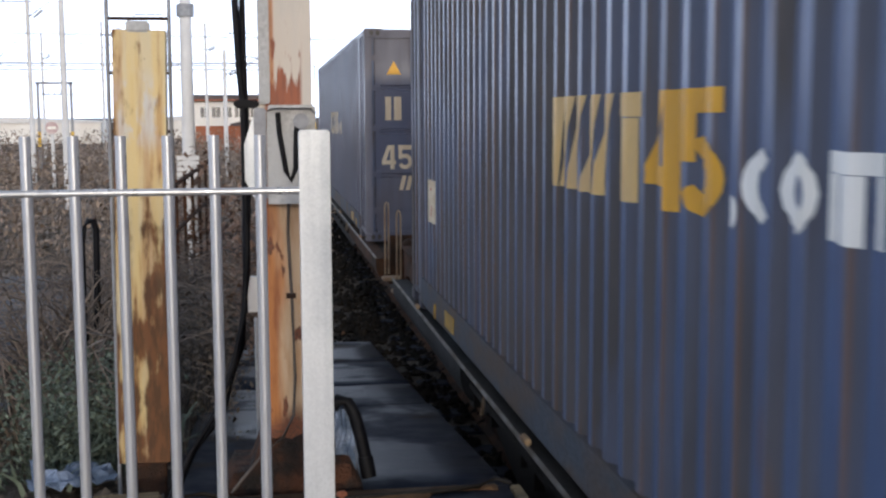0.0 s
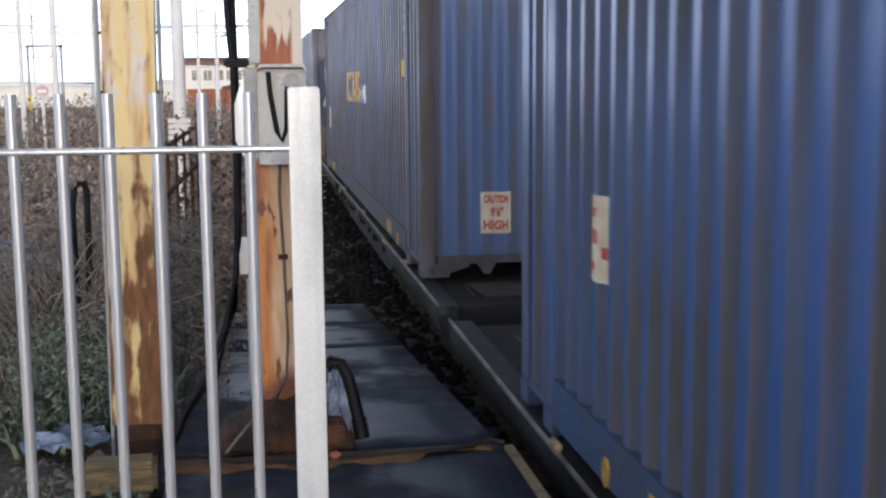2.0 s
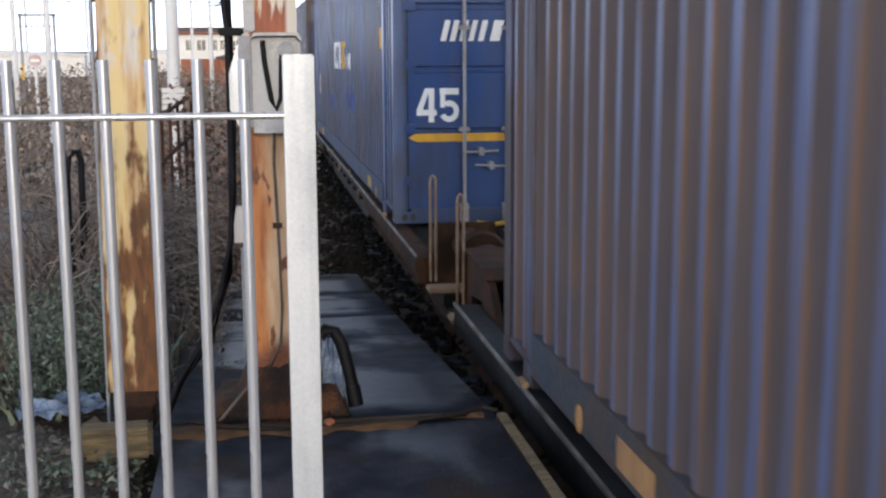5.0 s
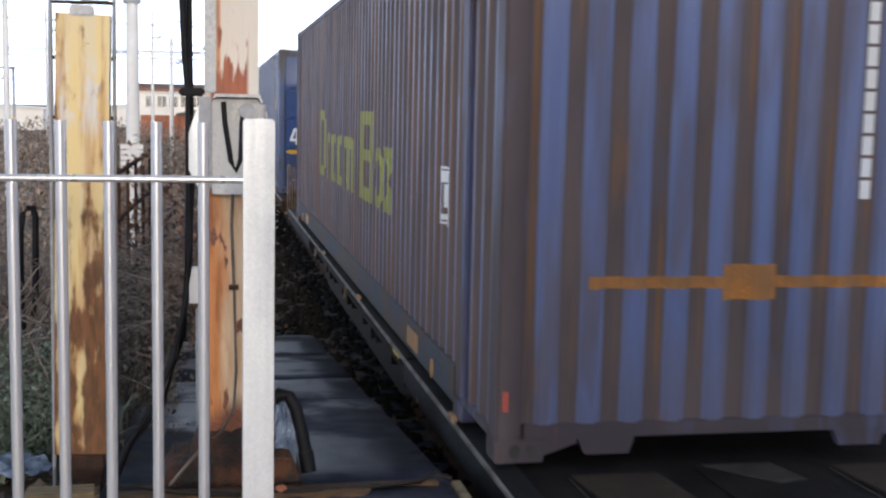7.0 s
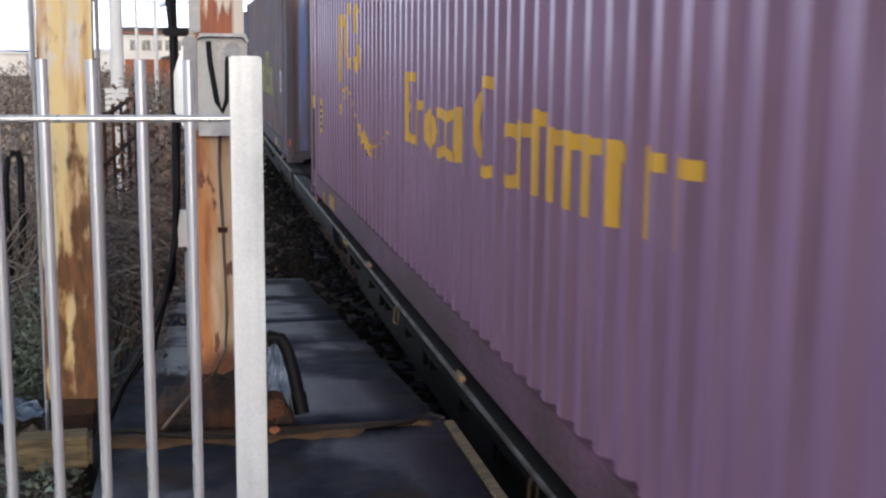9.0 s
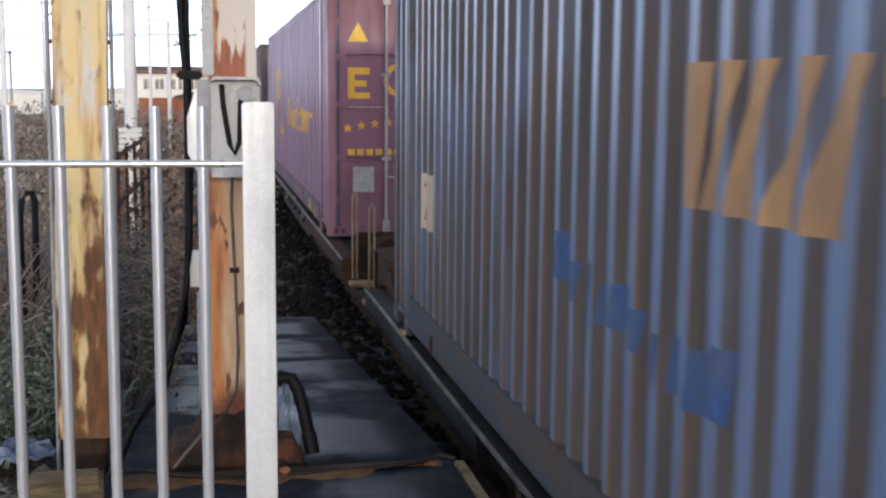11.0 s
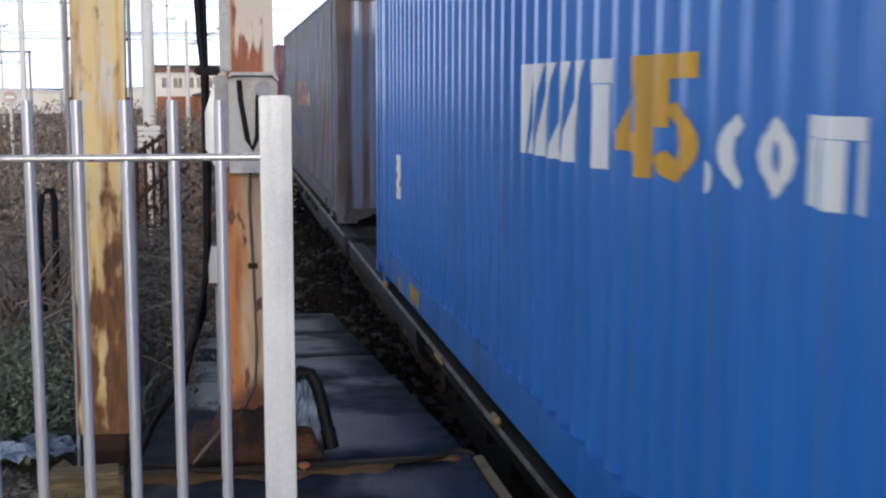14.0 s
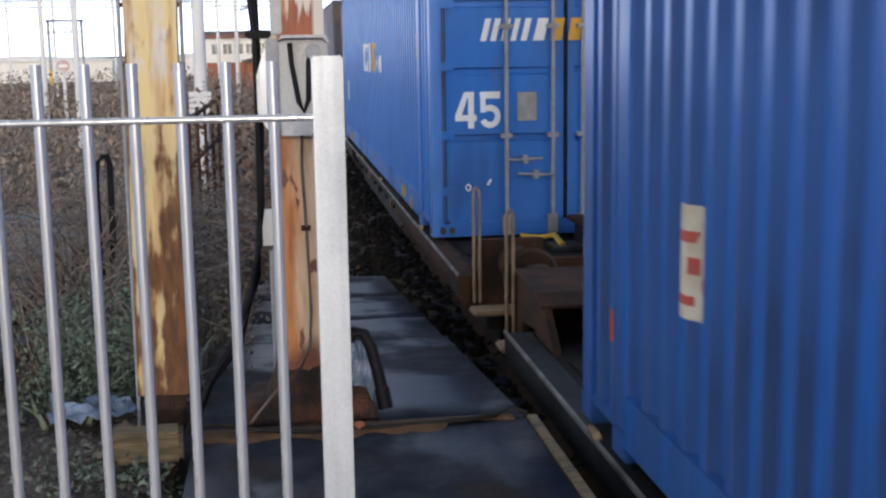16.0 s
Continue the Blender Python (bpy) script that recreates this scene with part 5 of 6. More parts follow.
def switch_box():
    b = root("switch_box", pose(0.0, 5.0, 0), "grey metal switch box with a black cable loop on a column", "switch box")
    part("body", prism(bmesh.new(), [(0.01, 1.30), (0.01, 1.685), (0.03, 1.705), (0.19, 1.705), (0.21, 1.685), (0.21, 1.30)], "y", -0.03, 0.258), BOX_GREY, b)
    part("hood", prism(bmesh.new(), [(0.01, 1.69), (0.02, 1.712), (0.20, 1.712), (0.215, 1.68), (0.205, 1.68), (0.19, 1.70), (0.03, 1.70)], "y", -0.10, 0.255), BOX_GREY, b)
    part("side_shield", prism(bmesh.new(), [(-0.02, 1.70), (-0.05, 1.66), (-0.085, 1.55), (-0.085, 1.40), (-0.05, 1.33), (-0.02, 1.33)], "y", -0.02, 0.0), GALV_POST, b)
    part("side_plate", boxed(-0.045, 0.008, -0.04, 0.06, 1.32, 1.70, bevel=0.006), MAST_STEEL, b)
    part("cable_loop", tubed([(0.055, -0.05, 1.68), (0.06, -0.06, 1.60), (0.085, -0.06, 1.44), (0.105, -0.06, 1.40), (0.125, -0.06, 1.45), (0.13, -0.05, 1.60), (0.14, -0.04, 1.66)], 0.011, 8), BLACK, b)
    part("lamp", tubed([(0.15, -0.08, 1.645), (0.15, -0.03, 1.645)], 0.033, 14), MAST_STEEL, b)


switch_box()


def cables():
    c = root("power_cable", pose(0, 5.02, 0), "thick black power cables hanging beside a column", "cable")
    part("cable", tubed([(-0.135, 0, 4.5), (-0.12, 0, 2.6), (-0.112, 0, 2.15), (-0.098, 0, 1.85), (-0.085, 0, 1.70), (-0.085, 0, 1.35), (-0.09, 0, 1.1), (-0.10, 0, 0.85), (-0.15, -0.02, 0.62), (-0.23, -0.05, 0.42), (-0.33, -0.1, 0.26), (-0.42, -0.12, 0.05)], 0.015, 8), BLACK, c)
    part("cable", tubed([(-0.07, 0.02, 4.5), (-0.082, 0.02, 2.4), (-0.082, 0.02, 1.9), (-0.078, 0.02, 1.70), (-0.075, 0.02, 1.35), (-0.085, 0.03, 1.0), (-0.11, 0.03, 0.7), (-0.20, 0.02, 0.40), (-0.36, 0.02, 0.2), (-0.44, 0, 0.02)], 0.013, 8), BLACK, c)
    part("clamp", boxed(-0.125, -0.02, -0.03, 0.04, 1.70, 1.735, bevel=0.008), BLACK, c)
    g = root("ground_cable", pose(0, 5.03, 0), "grey cable lying across the slab joint", "cable")
    part("cable", tubed([(-0.45, 0.02, 0.03), (-0.30, 0.0, 0.05), (-0.15, -0.03, 0.03), (0.10, -0.06, 0.014), (0.40, -0.04, 0.014), (0.70, -0.02, 0.014), (0.92, 0.02, 0.016), (1.0, 0.08, 0.03), (1.07, 0.05, 0.012)], 0.011, 7), DARK_STEEL, g)


cables()


def black_hose():
    h = root("black_hose", pose(0.44, 5.25, 0), "arched black rubber hose beside a rusty footing", "hose")
    part("tube", tubed([(-0.20, 0.20, 0.0), (-0.19, 0.18, 0.18), (-0.165, 0.15, 0.31), (-0.125, 0.13, 0.355), (-0.085, 0.11, 0.345), (-0.055, 0.09, 0.29), (-0.03, 0.07, 0.19), (-0.008, 0.05, 0.08), (0.0, 0.04, 0.03)], 0.030, 10), BLACK, h)
    part("cuff", tubed([(-0.012, 0.054, 0.10), (0.003, 0.036, 0.006)], 0.036, 10), BLACK, h)


black_hose()

r = root("bent_rod", pose(-1.13, 7.6, 0), "bent dark iron rod standing in dry weeds", "rod")
part("rod", tubed([(0.05, 0, -0.4), (0.045, 0, 0.22), (-0.005, 0, 0.24), (-0.02, 0, 0.4), (-0.015, 0, 0.88), (0.0, 0, 0.98), (0.03, 0, 1.02), (0.06, 0, 1.02), (0.075, 0, 0.97), (0.07, 0, 0.6), (0.06, 0, 0.35)], 0.021, 8), BLACK, r)
b = root("wood_block", pose(-0.595, 4.9, 0.005, 0, 0, 4), "short weathered timber block on the ground", "timber")
part("block", boxed(-0.155, 0.14, -0.07, 0.07, -0.045, 0.085, bevel=0.014), WOOD, b)
# one end of the block is capped in black
part("dark_end", boxed(0.138, 0.146, -0.06, 0.06, -0.035, 0.075), FLAT_BLACK, b)

LITTER = plain("leaf_litter", (0.16, 0.085, 0.035), (0.09, 0.05, 0.025), 14, 0.95, 0, (1, 1, 1), 0.8)
PALE_FILM = plain("pale_blue_plastic_film", (0.26, 0.33, 0.46), (0.10, 0.14, 0.21), 9, 0.22, 0, (1, 1, 1), 0.5)


def litter_strip():
    """Rotting leaves and earth gathered in the slab joint."""
    rnd = random.Random(12)
    bm = bmesh.new()
    rows = []
    for k in range(30):
        x = -0.40 + 1.40 * k / 29
        w = 0.11 + 0.07 * noise.noise((x * 3, 0, 5)) + rnd.uniform(-0.015, 0.015)
        w *= 1.0 if x < 0.7 else 0.45
        rows.append([bm.verts.new((x, 5.10 - w * 1.5, 0.0035)), bm.verts.new((x, 5.08 - w * 0.6, 0.012 + rnd.uniform(0, 0.008))), bm.verts.new((x, 5.105, 0.006))])
    for a, b in zip(rows, rows[1:]):
        for i in (0, 1):
            bm.faces.new((a[i], b[i], b[i + 1], a[i + 1])).smooth = True
    r = bmesh.ops.extrude_face_region(bm, geom=bm.faces[:])
    bmesh.ops.translate(bm, vec=(0, 0, -0.01), verts=[g for g in r["geom"] if isinstance(g, bmesh.types.BMVert)])
    bmesh.ops.recalc_face_normals(bm, faces=bm.faces[:])
    ob = part("leaf_litter", bm, LITTER)
    tagged(ob, "brown rotting leaf litter in a slab joint", "leaf litter", kind="stuff")


litter_strip()


def crumpled(name, m, size, material, label, category, seed):
    """A crumpled sheet of thin plastic."""
    bm = bmesh.new()
    bmesh.ops.create_grid(bm, x_segments=9, y_segments=9, size=1.0)
    for v in bm.verts:
        f = noise.noise((v.co.x * 1.7 + seed, v.co.y * 1.7, seed))
        g = noise.noise((v.co.x * 4 + seed, v.co.y * 4, seed + 3))
        v.co = Vector((v.co.x * size[0] * (1 + 0.3 * g), v.co.y * size[1] * (1 + 0.3 * f), size[2] * (0.45 + 0.6 * f + 0.4 * g)))
    r = bmesh.ops.extrude_face_region(bm, geom=bm.faces[:])
    bmesh.ops.translate(bm, vec=(0, 0, -0.004), verts=[g for g in r["geom"] if isinstance(g, bmesh.types.BMVert)])
    bmesh.ops.recalc_face_normals(bm, faces=bm.faces[:])
    ob = root(name, m, label, category)
    part("sheet", bm, material, ob)


crumpled("plastic_bag", pose(0.335, 5.36, 0.16, 78, 0, 8), (0.045, 0.155, 0.05), PALE_FILM, "crumpled pale blue plastic bag under a black hose", "plastic bag", 2)
crumpled("plastic_sheet", pose(-0.92, 5.55, -0.05, 0, 0, 10), (0.19, 0.16, 0.12), PALE_FILM, "torn pale plastic sheet in the weeds", "plastic sheet", 7)
stones("rubble", 40, -1.6, -0.5, 4.6, 6.4, 0.03, None, STONY, "small grey rubble in the weeds", "rubble", 9)
b = root("brick", pose(0.30, 4.99, 0.03, 0, 0, 30), "broken piece of orange brick in the slab joint", "brick")
part("piece", boxed(-0.02, 0.022, -0.016, 0.02, -0.02, 0.012, bevel=0.007), BRICK_RED, b)
b = root("marker_box", pose(-0.06, 6.0, -0.1), "small pale box on a stake behind a column", "box")
part("stake", tubed([(0, 0, -0.2), (0, 0, 0.75)], 0.012, 6), MAST_STEEL, b)
part("case", boxed(-0.05, 0.05, -0.03, 0.04, 0.78, 0.96, bevel=0.008), MASTS, b)

# ---- weeds ----
def blades(name, spots, material, label, category, tall, lean, width, seed, per=14):
    """Grass stalks and blades in clumps, each a tapering bent strip."""
    rnd = random.Random(seed)
    vs, fs = [], []
    for x, y, s in spots:
        z = ground_height(x, y)
        for _ in range(per):
            a, h = rnd.uniform(0, math.tau), tall * s * rnd.uniform(0.4, 1.2)
            px, py = x + rnd.gauss(0, 0.12 * s), y + rnd.gauss(0, 0.12 * s)
            dx, dy = math.cos(a) * lean * h * rnd.uniform(0.1, 1.3), math.sin(a) * lean * h * rnd.uniform(0.1, 1.3)
            wx, wy = -math.sin(a + 0.6) * width * rnd.uniform(0.6, 1.4), math.cos(a + 0.6) * width * rnd.uniform(0.6, 1.4)
            b0 = len(vs)
            for k, f in enumerate((0, 0.45, 0.8, 1.0)):
                bend = f * f
                g = 1 - 0.75 * f
                zz = z - 0.03 + h * (f - 0.25 * bend * lean)
                vs += [(px + dx * bend - wx * g, py + dy * bend - wy * g, zz), (px + dx * bend + wx * g, py + dy * bend + wy * g, zz)]
                if k:
                    i = b0 + 2 * k
                    fs.append((i - 2, i - 1, i + 1, i))
    me = bpy.data.meshes.new(name)
    me.from_pydata(vs, [], fs)
    me.materials.append(material)
    return tagged(new(name, me), label, category, kind="stuff")


rw = random.Random(21)
near = [(rw.uniform(-1.5, -0.5), rw.uniform(6.2, 11), rw.uniform(0.6, 1.1)) for _ in range(110)]
near += [(rw.uniform(-4.5, -1.5), rw.uniform(7.2, 11), rw.uniform(0.4, 0.7)) for _ in range(40)]
near = [p for p in near if not (p[0] < -1.4 and p[1] > 9.3)]
near += [(rw.uniform(-0.5, 0.0), rw.uniform(6.5, 11), rw.uniform(0.5, 0.9)) for _ in range(40)]
far = [(rw.uniform(-16, 0.3) * (0.4 + y / 40), y, rw.uniform(0.8, 1.6)) for y in (rw.uniform(11, 60) for _ in range(520))]
blades("dry_grass", near, DRY, "tangled dry brown grass and stalks", "dry grass", 0.38, 0.8, 0.005, 31, 20)
far = [p for p in far if not (p[1] < 17.5 and -6.6 < p[0] < -1.5)]
blades("far_dry_grass", far, SUNLIT_FAR_DRY, "dry brown weeds across the yard", "dry grass", 0.42, 0.8, 0.018, 32, 16)
blades("green_weeds", [(rw.uniform(-1.15, -0.66), rw.uniform(5.7, 6.7), rw.uniform(0.5, 1.0)) for _ in range(46)], GREEN, "low green winter weeds", "weeds", 0.28, 1.1, 0.012, 33, 22)


def leaves(name, n, x0, x1, y0, y1, z0, z1, size, material, label, category, seed, flat=False, spread=0.10):
    """Small folded leaves, strewn flat or held up in loose clumps."""
    rnd = random.Random(seed)
    hubs = [(rnd.uniform(x0, x1), rnd.uniform(y0, y1), rnd.uniform(0.5, 1.0)) for _ in range(max(6, n // 45))]
    vs, fs = [], []
    for _ in range(n):
        hx, hy, hs = rnd.choice(hubs)
        x, y = (rnd.uniform(x0, x1), rnd.uniform(y0, y1)) if flat else (hx + rnd.gauss(0, spread), hy + rnd.gauss(0, spread))
        z = ground_height(x, y) + (0.015 if flat else rnd.uniform(z0, z1) * hs)
        d = Vector((rnd.gauss(0, 1), rnd.gauss(0, 1), rnd.gauss(0, 0.15 if flat else 0.7))).normalized()
        w = d.cross(Vector((rnd.gauss(0, 0.4), rnd.gauss(0, 0.4), 1))).normalized()
        up = d.cross(w)
        L = size * rnd.uniform(0.5, 1.3)
        p, b0 = Vector((x, y, z)), len(vs)
        for a, q, h in ((-0.5, 0, 0), (0, 0.28, 0.10), (0.5, 0, 0), (0, -0.28, 0.10), (0, 0, 0)):
            vs.append(tuple(p + L * (a * d + q * w + h * up)))
        fs += [(b0, b0 + 4, b0 + 1), (b0 + 4, b0 + 2, b0 + 1), (b0, b0 + 3, b0 + 4), (b0 + 4, b0 + 3, b0 + 2)]
    me = bpy.data.meshes.new(name)
    me.from_pydata(vs, [], fs)
    me.materials.append(material)
    tagged(new(name, me), label, category, kind="stuff")


leaves("leafy_weeds", 5200, -1.22, -0.72, 5.7, 6.9, 0.02, 0.60, 0.034, GREEN, "leafy grey-green winter weeds", "weeds", 51)
leaves("leafy_weeds", 420, -1.2, -0.5, 4.6, 5.2, 0.0, 0.12, 0.035, GREEN, "low sprigs of weeds on bare soil", "weeds", 58)
leaves("fallen_leaves", 2200, -2.6, -0.5, 4.4, 10.5, 0, 0, 0.06, DRY, "brown fallen leaves on the soil", "leaves", 52, True)
leaves("dead_foliage", 3000, -1.3, -0.15, 6.6, 11.0, 0.1, 0.95, 0.05, DRY, "dead brown foliage caught in brambles", "dead leaves", 53)
leaves("russet_scrub", 2600, -1.2, 0.25, 10.5, 16.5, 0.05, 2.0, 0.10, SCRUB, "russet dead scrub beside the siding", "scrub", 54, False, 0.16)
leaves("far_scrub", 16000, -18, 1.0, 46, 66, 0.0, 2.1, 0.17, SUNLIT_FAR_DRY, "pale scrub before the far sheds", "scrub", 56, False, 0.8)
leaves("far_scrub", 26000, -16, 1.2, 20, 58, 0.0, 1.75, 0.13, SUNLIT_FAR_DRY, "hazy brown scrub across the rail yard", "scrub", 55, False, 0.55)


def brambles(n, x0, x1, y0, y1, seed):
    rnd = random.Random(seed)
    vs, fs = [], []
    for _ in range(n):
        x, y = rnd.uniform(x0, x1), rnd.uniform(y0, y1)
        z, a = ground_height(x, y), rnd.uniform(0, math.tau)
        L, h = rnd.uniform(0.5, 1.3), rnd.uniform(0.4, 1.15)
        pts = []
        for k in range(7):
            f = k / 6
            pts.append(Vector((x + math.cos(a) * L * f + rnd.gauss(0, 0.03), y + math.sin(a) * L * f + rnd.gauss(0, 0.03), z + h * 4 * f * (1 - 0.72 * f) * 0.6 + rnd.gauss(0, 0.02))))
        r = rnd.uniform(0.003, 0.007)
        for k, p in enumerate(pts):
            b0 = len(vs)
            for q in range(3):
                vs.append(tuple(p + r * (1 - 0.09 * k) * Vector((math.cos(q * 2.1), math.sin(q * 2.1) * 0.6, math.sin(q * 2.1)))))
            if k:
                for q in range(3):
                    fs.append((b0 - 3 + q, b0 - 3 + (q + 1) % 3, b0 + (q + 1) % 3, b0 + q))
    me = bpy.data.meshes.new("brambles")
    me.from_pydata(vs, [], fs)
    me.materials.append(BRAMBLE)
    tagged(new("brambles", me), "bare brown bramble stems in a tangle", "brambles", kind="stuff")


brambles(560, -1.5, -0.85, 6.4, 11.5, 41)
brambles(120, -4.0, -1.25, 7.5, 12, 42)

# ---- the yard beyond ----
def railing():
    g = root("iron_railing", pose(-0.95, 9.2, 0), "rusty dark iron railing among brambles", "railing")
    a, b = Vector((-0.05, -1.0, 0.95)), Vector((0.35, 4.5, 1.18))
    for dz in (0.0, -0.42):
        part("rail", tubed([a + Vector((0, 0, dz)), b + Vector((0, 0, dz))], 0.022, 6), BROWN_STEEL, g)
    for k in range(11):
        p = a.lerp(b, k / 10)
        part("baluster", tubed([p + Vector((0, 0, 0.04)), p - Vector((0, 0, 1.25))], 0.016, 6), BROWN_STEEL, g)


railing()


def mast(x, y, h, r, material=MASTS, arm=True, sign=False, label="pale concrete catenary mast in the rail yard"):
    z = ground_height(x, y) - 0.1
    m = root("catenary_mast", pose(x, y, z), label, "mast", "masts in the yard")
    part("shaft", tubed([(0, 0, 0), (0, 0, h)], r, 12, 0.72), material, m)
    if arm:
        part("arm", tubed([(0, 0, h * 0.80), (1.4, 0, h * 0.93), (2.6, 0, h * 0.93)], 0.035, 6), MAST_STEEL, m)
        part("stay", tubed([(0, 0, h * 0.97), (1.6, 0, h * 0.93)], 0.02, 5), MAST_STEEL, m)
        part("insulator", tubed([(0.2, 0, h * 0.80), (0.55, 0, h * 0.835)], 0.045, 8), MAST_STEEL, m)
    if sign:
        for k in range(5):
            part("plate", boxed(-0.19, 0.17, -0.22, -0.20, 1.66 + k * 0.09, 1.735 + k * 0.09), MASTS, m)
        part("collar", tubed([(0, 0, 4.35), (0, 0, 4.55)], r * 1.25, 12), MAST_STEEL, m)
    return m


mast(-1.23, 20.0, 8.0, 0.115, sign=True)
for x, y, h in ((-5.4, 34, 7.5), (-8.5, 46, 8), (-7.2, 58, 8), (-12.0, 52, 8), (-9.6, 75, 8.5), (-14.0, 80, 8), (-6.0, 95, 8.5), (-3.2, 70, 8), (-1.6, 52, 5.5), (-17, 62, 8), (-20, 95, 9), (-12.6, 110, 9)):
    mast(x, y, h, 0.10)


def gantry(x, y, w, h):
    z = ground_height(x, y)
    g = root("signal_gantry", pose(x, y, z), "thin grey steel portal gantry across the sidings", "gantry", "gantries in the yard")
    for dx in (0, w):
        leg = part("leg", boxed(dx - 0.06, dx + 0.06, -0.06, 0.06, 0, h), MAST_STEEL, g)
        part("warning_band", boxed(dx - 0.065, dx + 0.065, -0.065, 0.065, 1.2, 1.9), SIGN_YELLOW, leg)
    part("beam", boxed(-0.1, w + 0.1, -0.06, 0.06, h - 0.10, h + 0.02), MAST_STEEL, g)
    part("lower_beam", boxed(-0.1, w + 0.1, -0.05, 0.05, h - 0.6, h - 0.54), MAST_STEEL, g)
    for k in range(6):
        u = w * k / 6
        part("brace", tubed([(u, 0, h - 0.57), (u + w / 12, 0, h - 0.04), (u + w / 6, 0, h - 0.57)], 0.02, 5), MAST_STEEL, g)


gantry(-10.4, 58, 1.5, 4.2)
gantry(-30, 105, 31, 7.2)
gantry(-34, 140, 40, 8.5)

PINK = plain("bleached_red_enamel", (0.58, 0.40, 0.38), (0.64, 0.52, 0.50), 3, 0.6)
q = root("track_sign", pose(-7.45, 44, ground_height(-7.45, 44)), "faded red and white disc sign on a pale post", "sign")
part("post", tubed([(0, 0, 0), (0, 0, 2.2)], 0.06, 8), MASTS, q)
part("disc", prism(bmesh.new(), disc(0, 2.2, 0.22, 18), "y", -0.10, -0.07), PINK, q)
part("disc_centre", prism(bmesh.new(), rect(-0.15, 0.15, 2.15, 2.25), "y", -0.115, -0.10), WHITE, q)

w = root("overhead_wires", pose(0, 0, 0), "thin catenary wires over the rail yard", "wires")
for y, z0, z1 in ((48, 5.6, 5.2), (48, 4.6, 4.4), (70, 5.4, 5.4), (95, 6.4, 6.2), (95, 5.2, 5.4), (115, 7.0, 6.8), (115, 5.6, 5.6), (30, 4.4, 4.0)):
    part("wire", tubed([(-60, y, z0 + 0.5), (-25, y + 4, z0), (-8, y + 6, (z0 + z1) / 2 - 0.1), (6, y + 8, z1), (60, y + 10, z1 + 0.6)], 0.008 + y * 0.00018, 5), MAST_STEEL, w)


def signal_house():
    h = root("signal_house", pose(-5.0, 92, -0.9), "long cream railway building with a dark flat roof", "building")
    part("wall", boxed(-0.2, 6.4, 0, 8, 1.9, 3.75), WALL_WHITE, h)
    part("plinth", boxed(-0.1, 6.3, 0.1, 8, 0, 1.9), BRICK_RED, h)
    part("roof", boxed(-0.6, 6.8, -0.5, 8.5, 3.75, 4.25), ROOF_DARK, h)
    part("fascia", boxed(-0.6, 6.8, -0.54, -0.5, 3.78, 3.9), BRICK_RED, h)
    for k in range(7):
        x = 0.3 + 0.85 * k
        wdw = part("window", boxed(x, x + 0.62, -0.02, 0.03, 2.55, 3.3), GLASS_DARK, h)
        part("window_sill", boxed(x - 0.05, x + 0.67, -0.08, 0.0, 2.48, 2.55), WALL_WHITE, wdw)
        part("mullion", boxed(x + 0.29, x + 0.33, -0.035, -0.02, 2.55, 3.3), WALL_WHITE, wdw)


signal_house()


def shed(x, y, w, d, h, wall, label):
    s = root("yard_shed", pose(x, y, -0.95), label, "shed", "sheds across the yard")
    part("wall", boxed(0, w, 0, d, 0, h), wall, s)
    part("roof", prism(bmesh.new(), [(-0.3, h), (w + 0.3, h), (w + 0.3, h + 0.15), (w / 2, h + 0.6), (-0.3, h + 0.15)], "y", -0.3, d + 0.3), ROOF_DARK if w < 5 else MASTS, s)
    for k in range(int(w / 1.6) if w < 5 else 0):
        part("window", boxed(0.5 + 1.6 * k, 1.3 + 1.6 * k, -0.02, 0.03, h * 0.45, h * 0.8), GLASS_DARK, s)


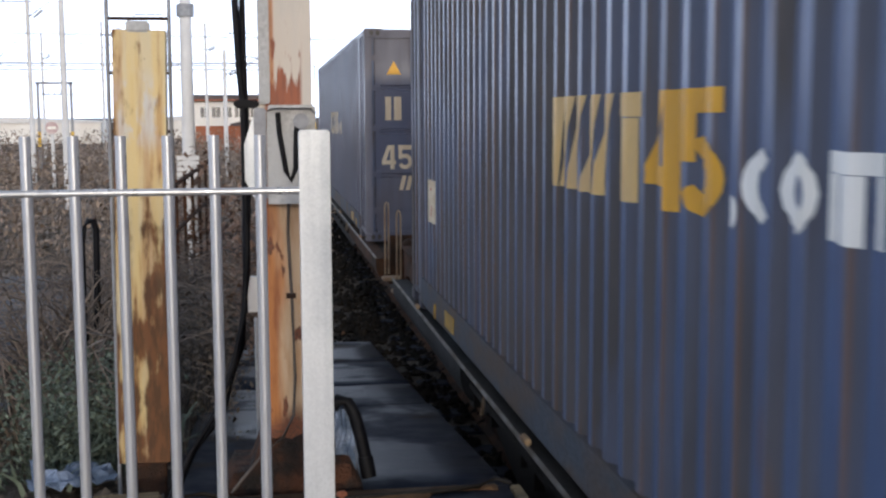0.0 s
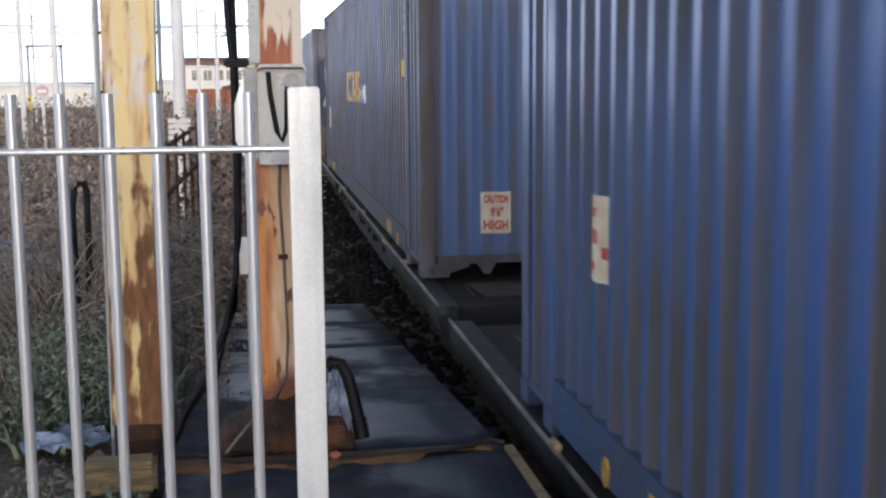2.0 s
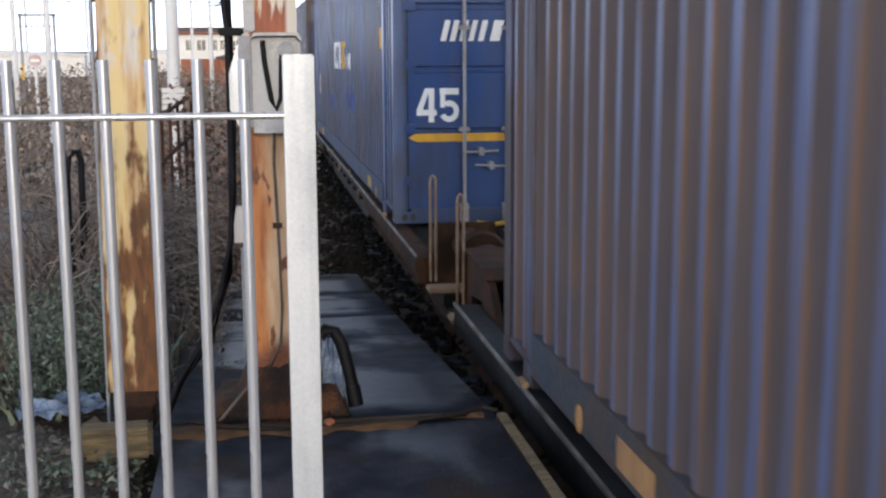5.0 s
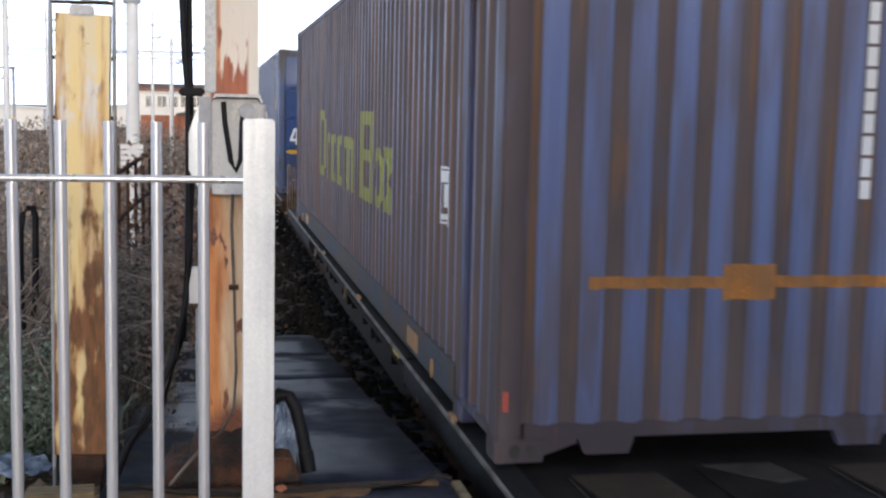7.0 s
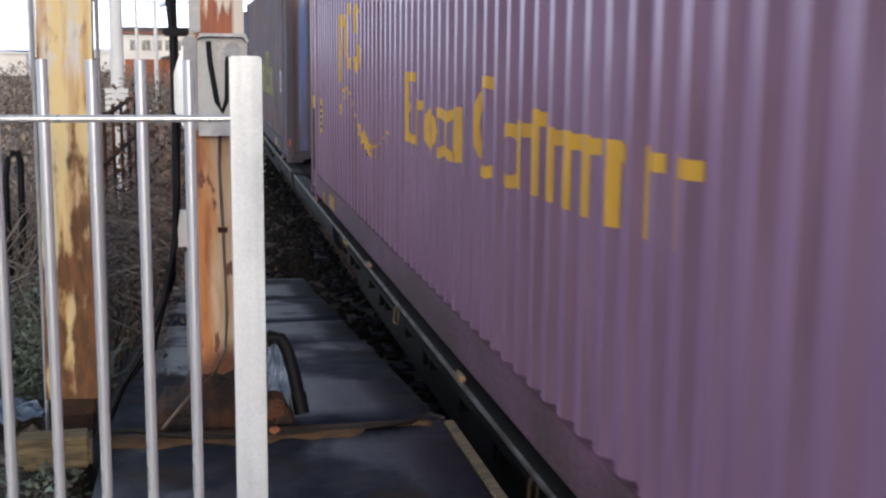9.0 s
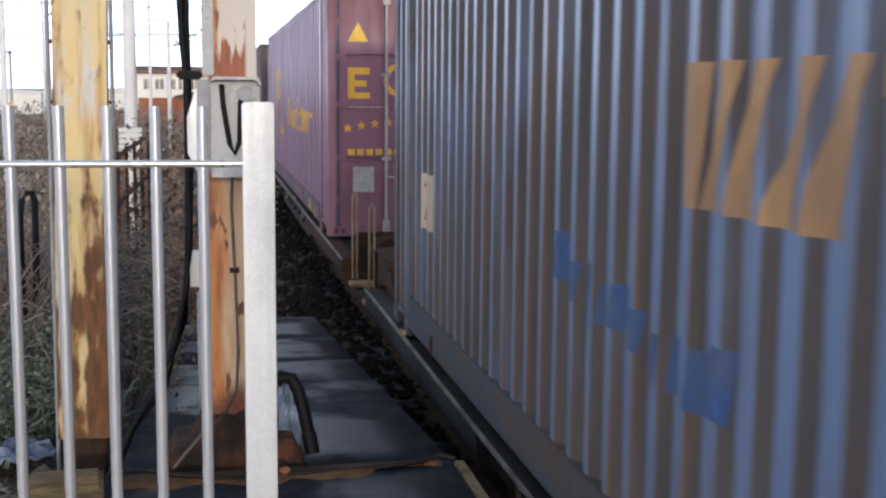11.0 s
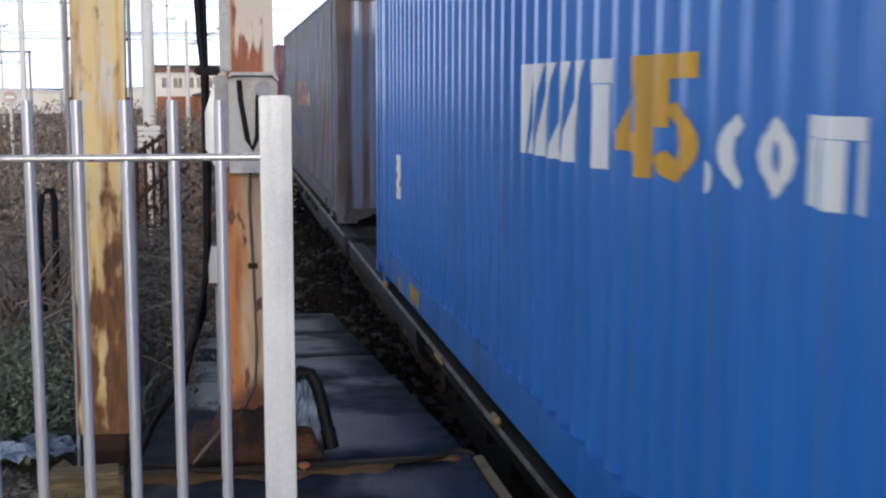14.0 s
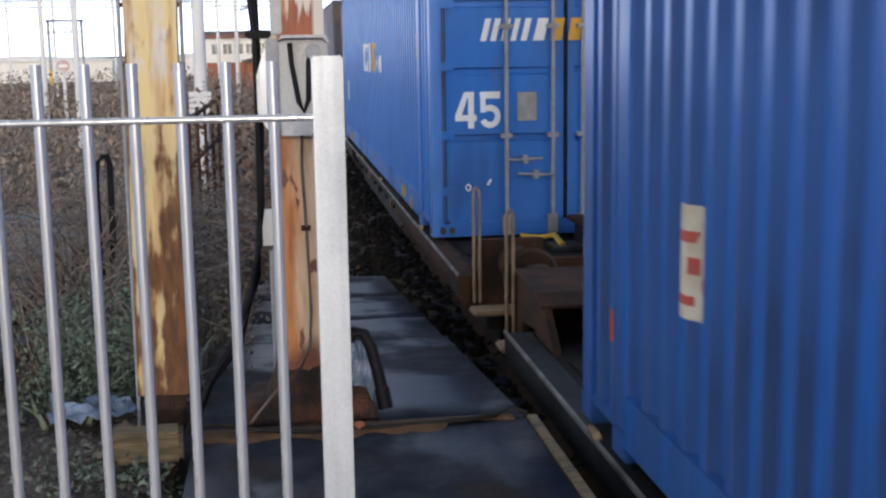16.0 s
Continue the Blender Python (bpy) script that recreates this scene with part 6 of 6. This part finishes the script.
shed(-2.0, 84, 3.6, 6, 2.0, BRICK_RED, "low orange brick shed with a dark roof")
shed(-34, 122, 18, 8, 2.1, WALL_WHITE, "long pale shed across the yard")
shed(-15, 150, 9, 8, 2.2, WALL_WHITE, "pale low building beyond the sidings")
shed(-60, 140, 22, 8, 2.6, WALL_WHITE, "pale warehouse at the far edge of the yard")

def terrace(x, y):
    h = root("terrace_house", pose(x, y, -0.9), "red and cream town building with rows of windows", "building")
    for k, (x0, x1, top, mat) in enumerate(((-1, 2.2, 9.5, BRICK_RED), (2.2, 26, 11.0, WALL_WHITE))):
        part("wall", boxed(x0, x1 - 0.01, 0, 9, 0, top), mat, h)
        part("roof", prism(bmesh.new(), [(x0 - 0.2, top), (x1 + 0.2, top), (x1 - 1, top + 1.6), (x0 + 1, top + 1.6)], "y", -0.3, 9.3), ROOF_DARK, h)
        for i in range(int((x1 - x0) / 1.6)):
            for z in (1.2, 3.2, 5.4, 7.6):
                wdw = part("window", boxed(x0 + 0.4 + 1.6 * i, x0 + 1.2 + 1.6 * i, -0.03, 0.05, z, z + 1.2), GLASS_DARK, h)
                part("window_sill", boxed(x0 + 0.3 + 1.6 * i, x0 + 1.3 + 1.6 * i, -0.12, 0.0, z - 0.1, z), MASTS, wdw)


terrace(31, 63)
for k, (x, y, wd) in enumerate(((-2.75, 6.5, 2.5), (-3.1, 8.75, 2.4), (-3.3, 10.0, 3.0), (-3.3, 11.3, 3.2), (-3.7, 12.7, 3.4), (-4.0, 14.2, 3.8), (-4.6, 16.5, 4.2))):
    s = root("concrete_slab", pose(x, y, ground_height(x, y) + 0.16, 0, 0, rw.uniform(-4, 4)), "grey concrete slab lying in the weeds", "concrete slab", "slabs in the weeds")
    part("slab", slab(-0.5, 0.5, 0.0, 0.02, -wd / 2, wd / 2, seed=60 + k), PALE_SLAB, s)


# ---- what moves: the train draws away along the track, gathering a little speed ----
def travel(t):
    return 0.36 + 6.27 * t + 0.0135 * t * t


def motions():
    for thing, y in train + halves:
        walk(thing, [(t, pose(SIDE_X, y + travel(t), FLOOR_Z)) for t in [0.5 * k for k in range(33)]])


motions()
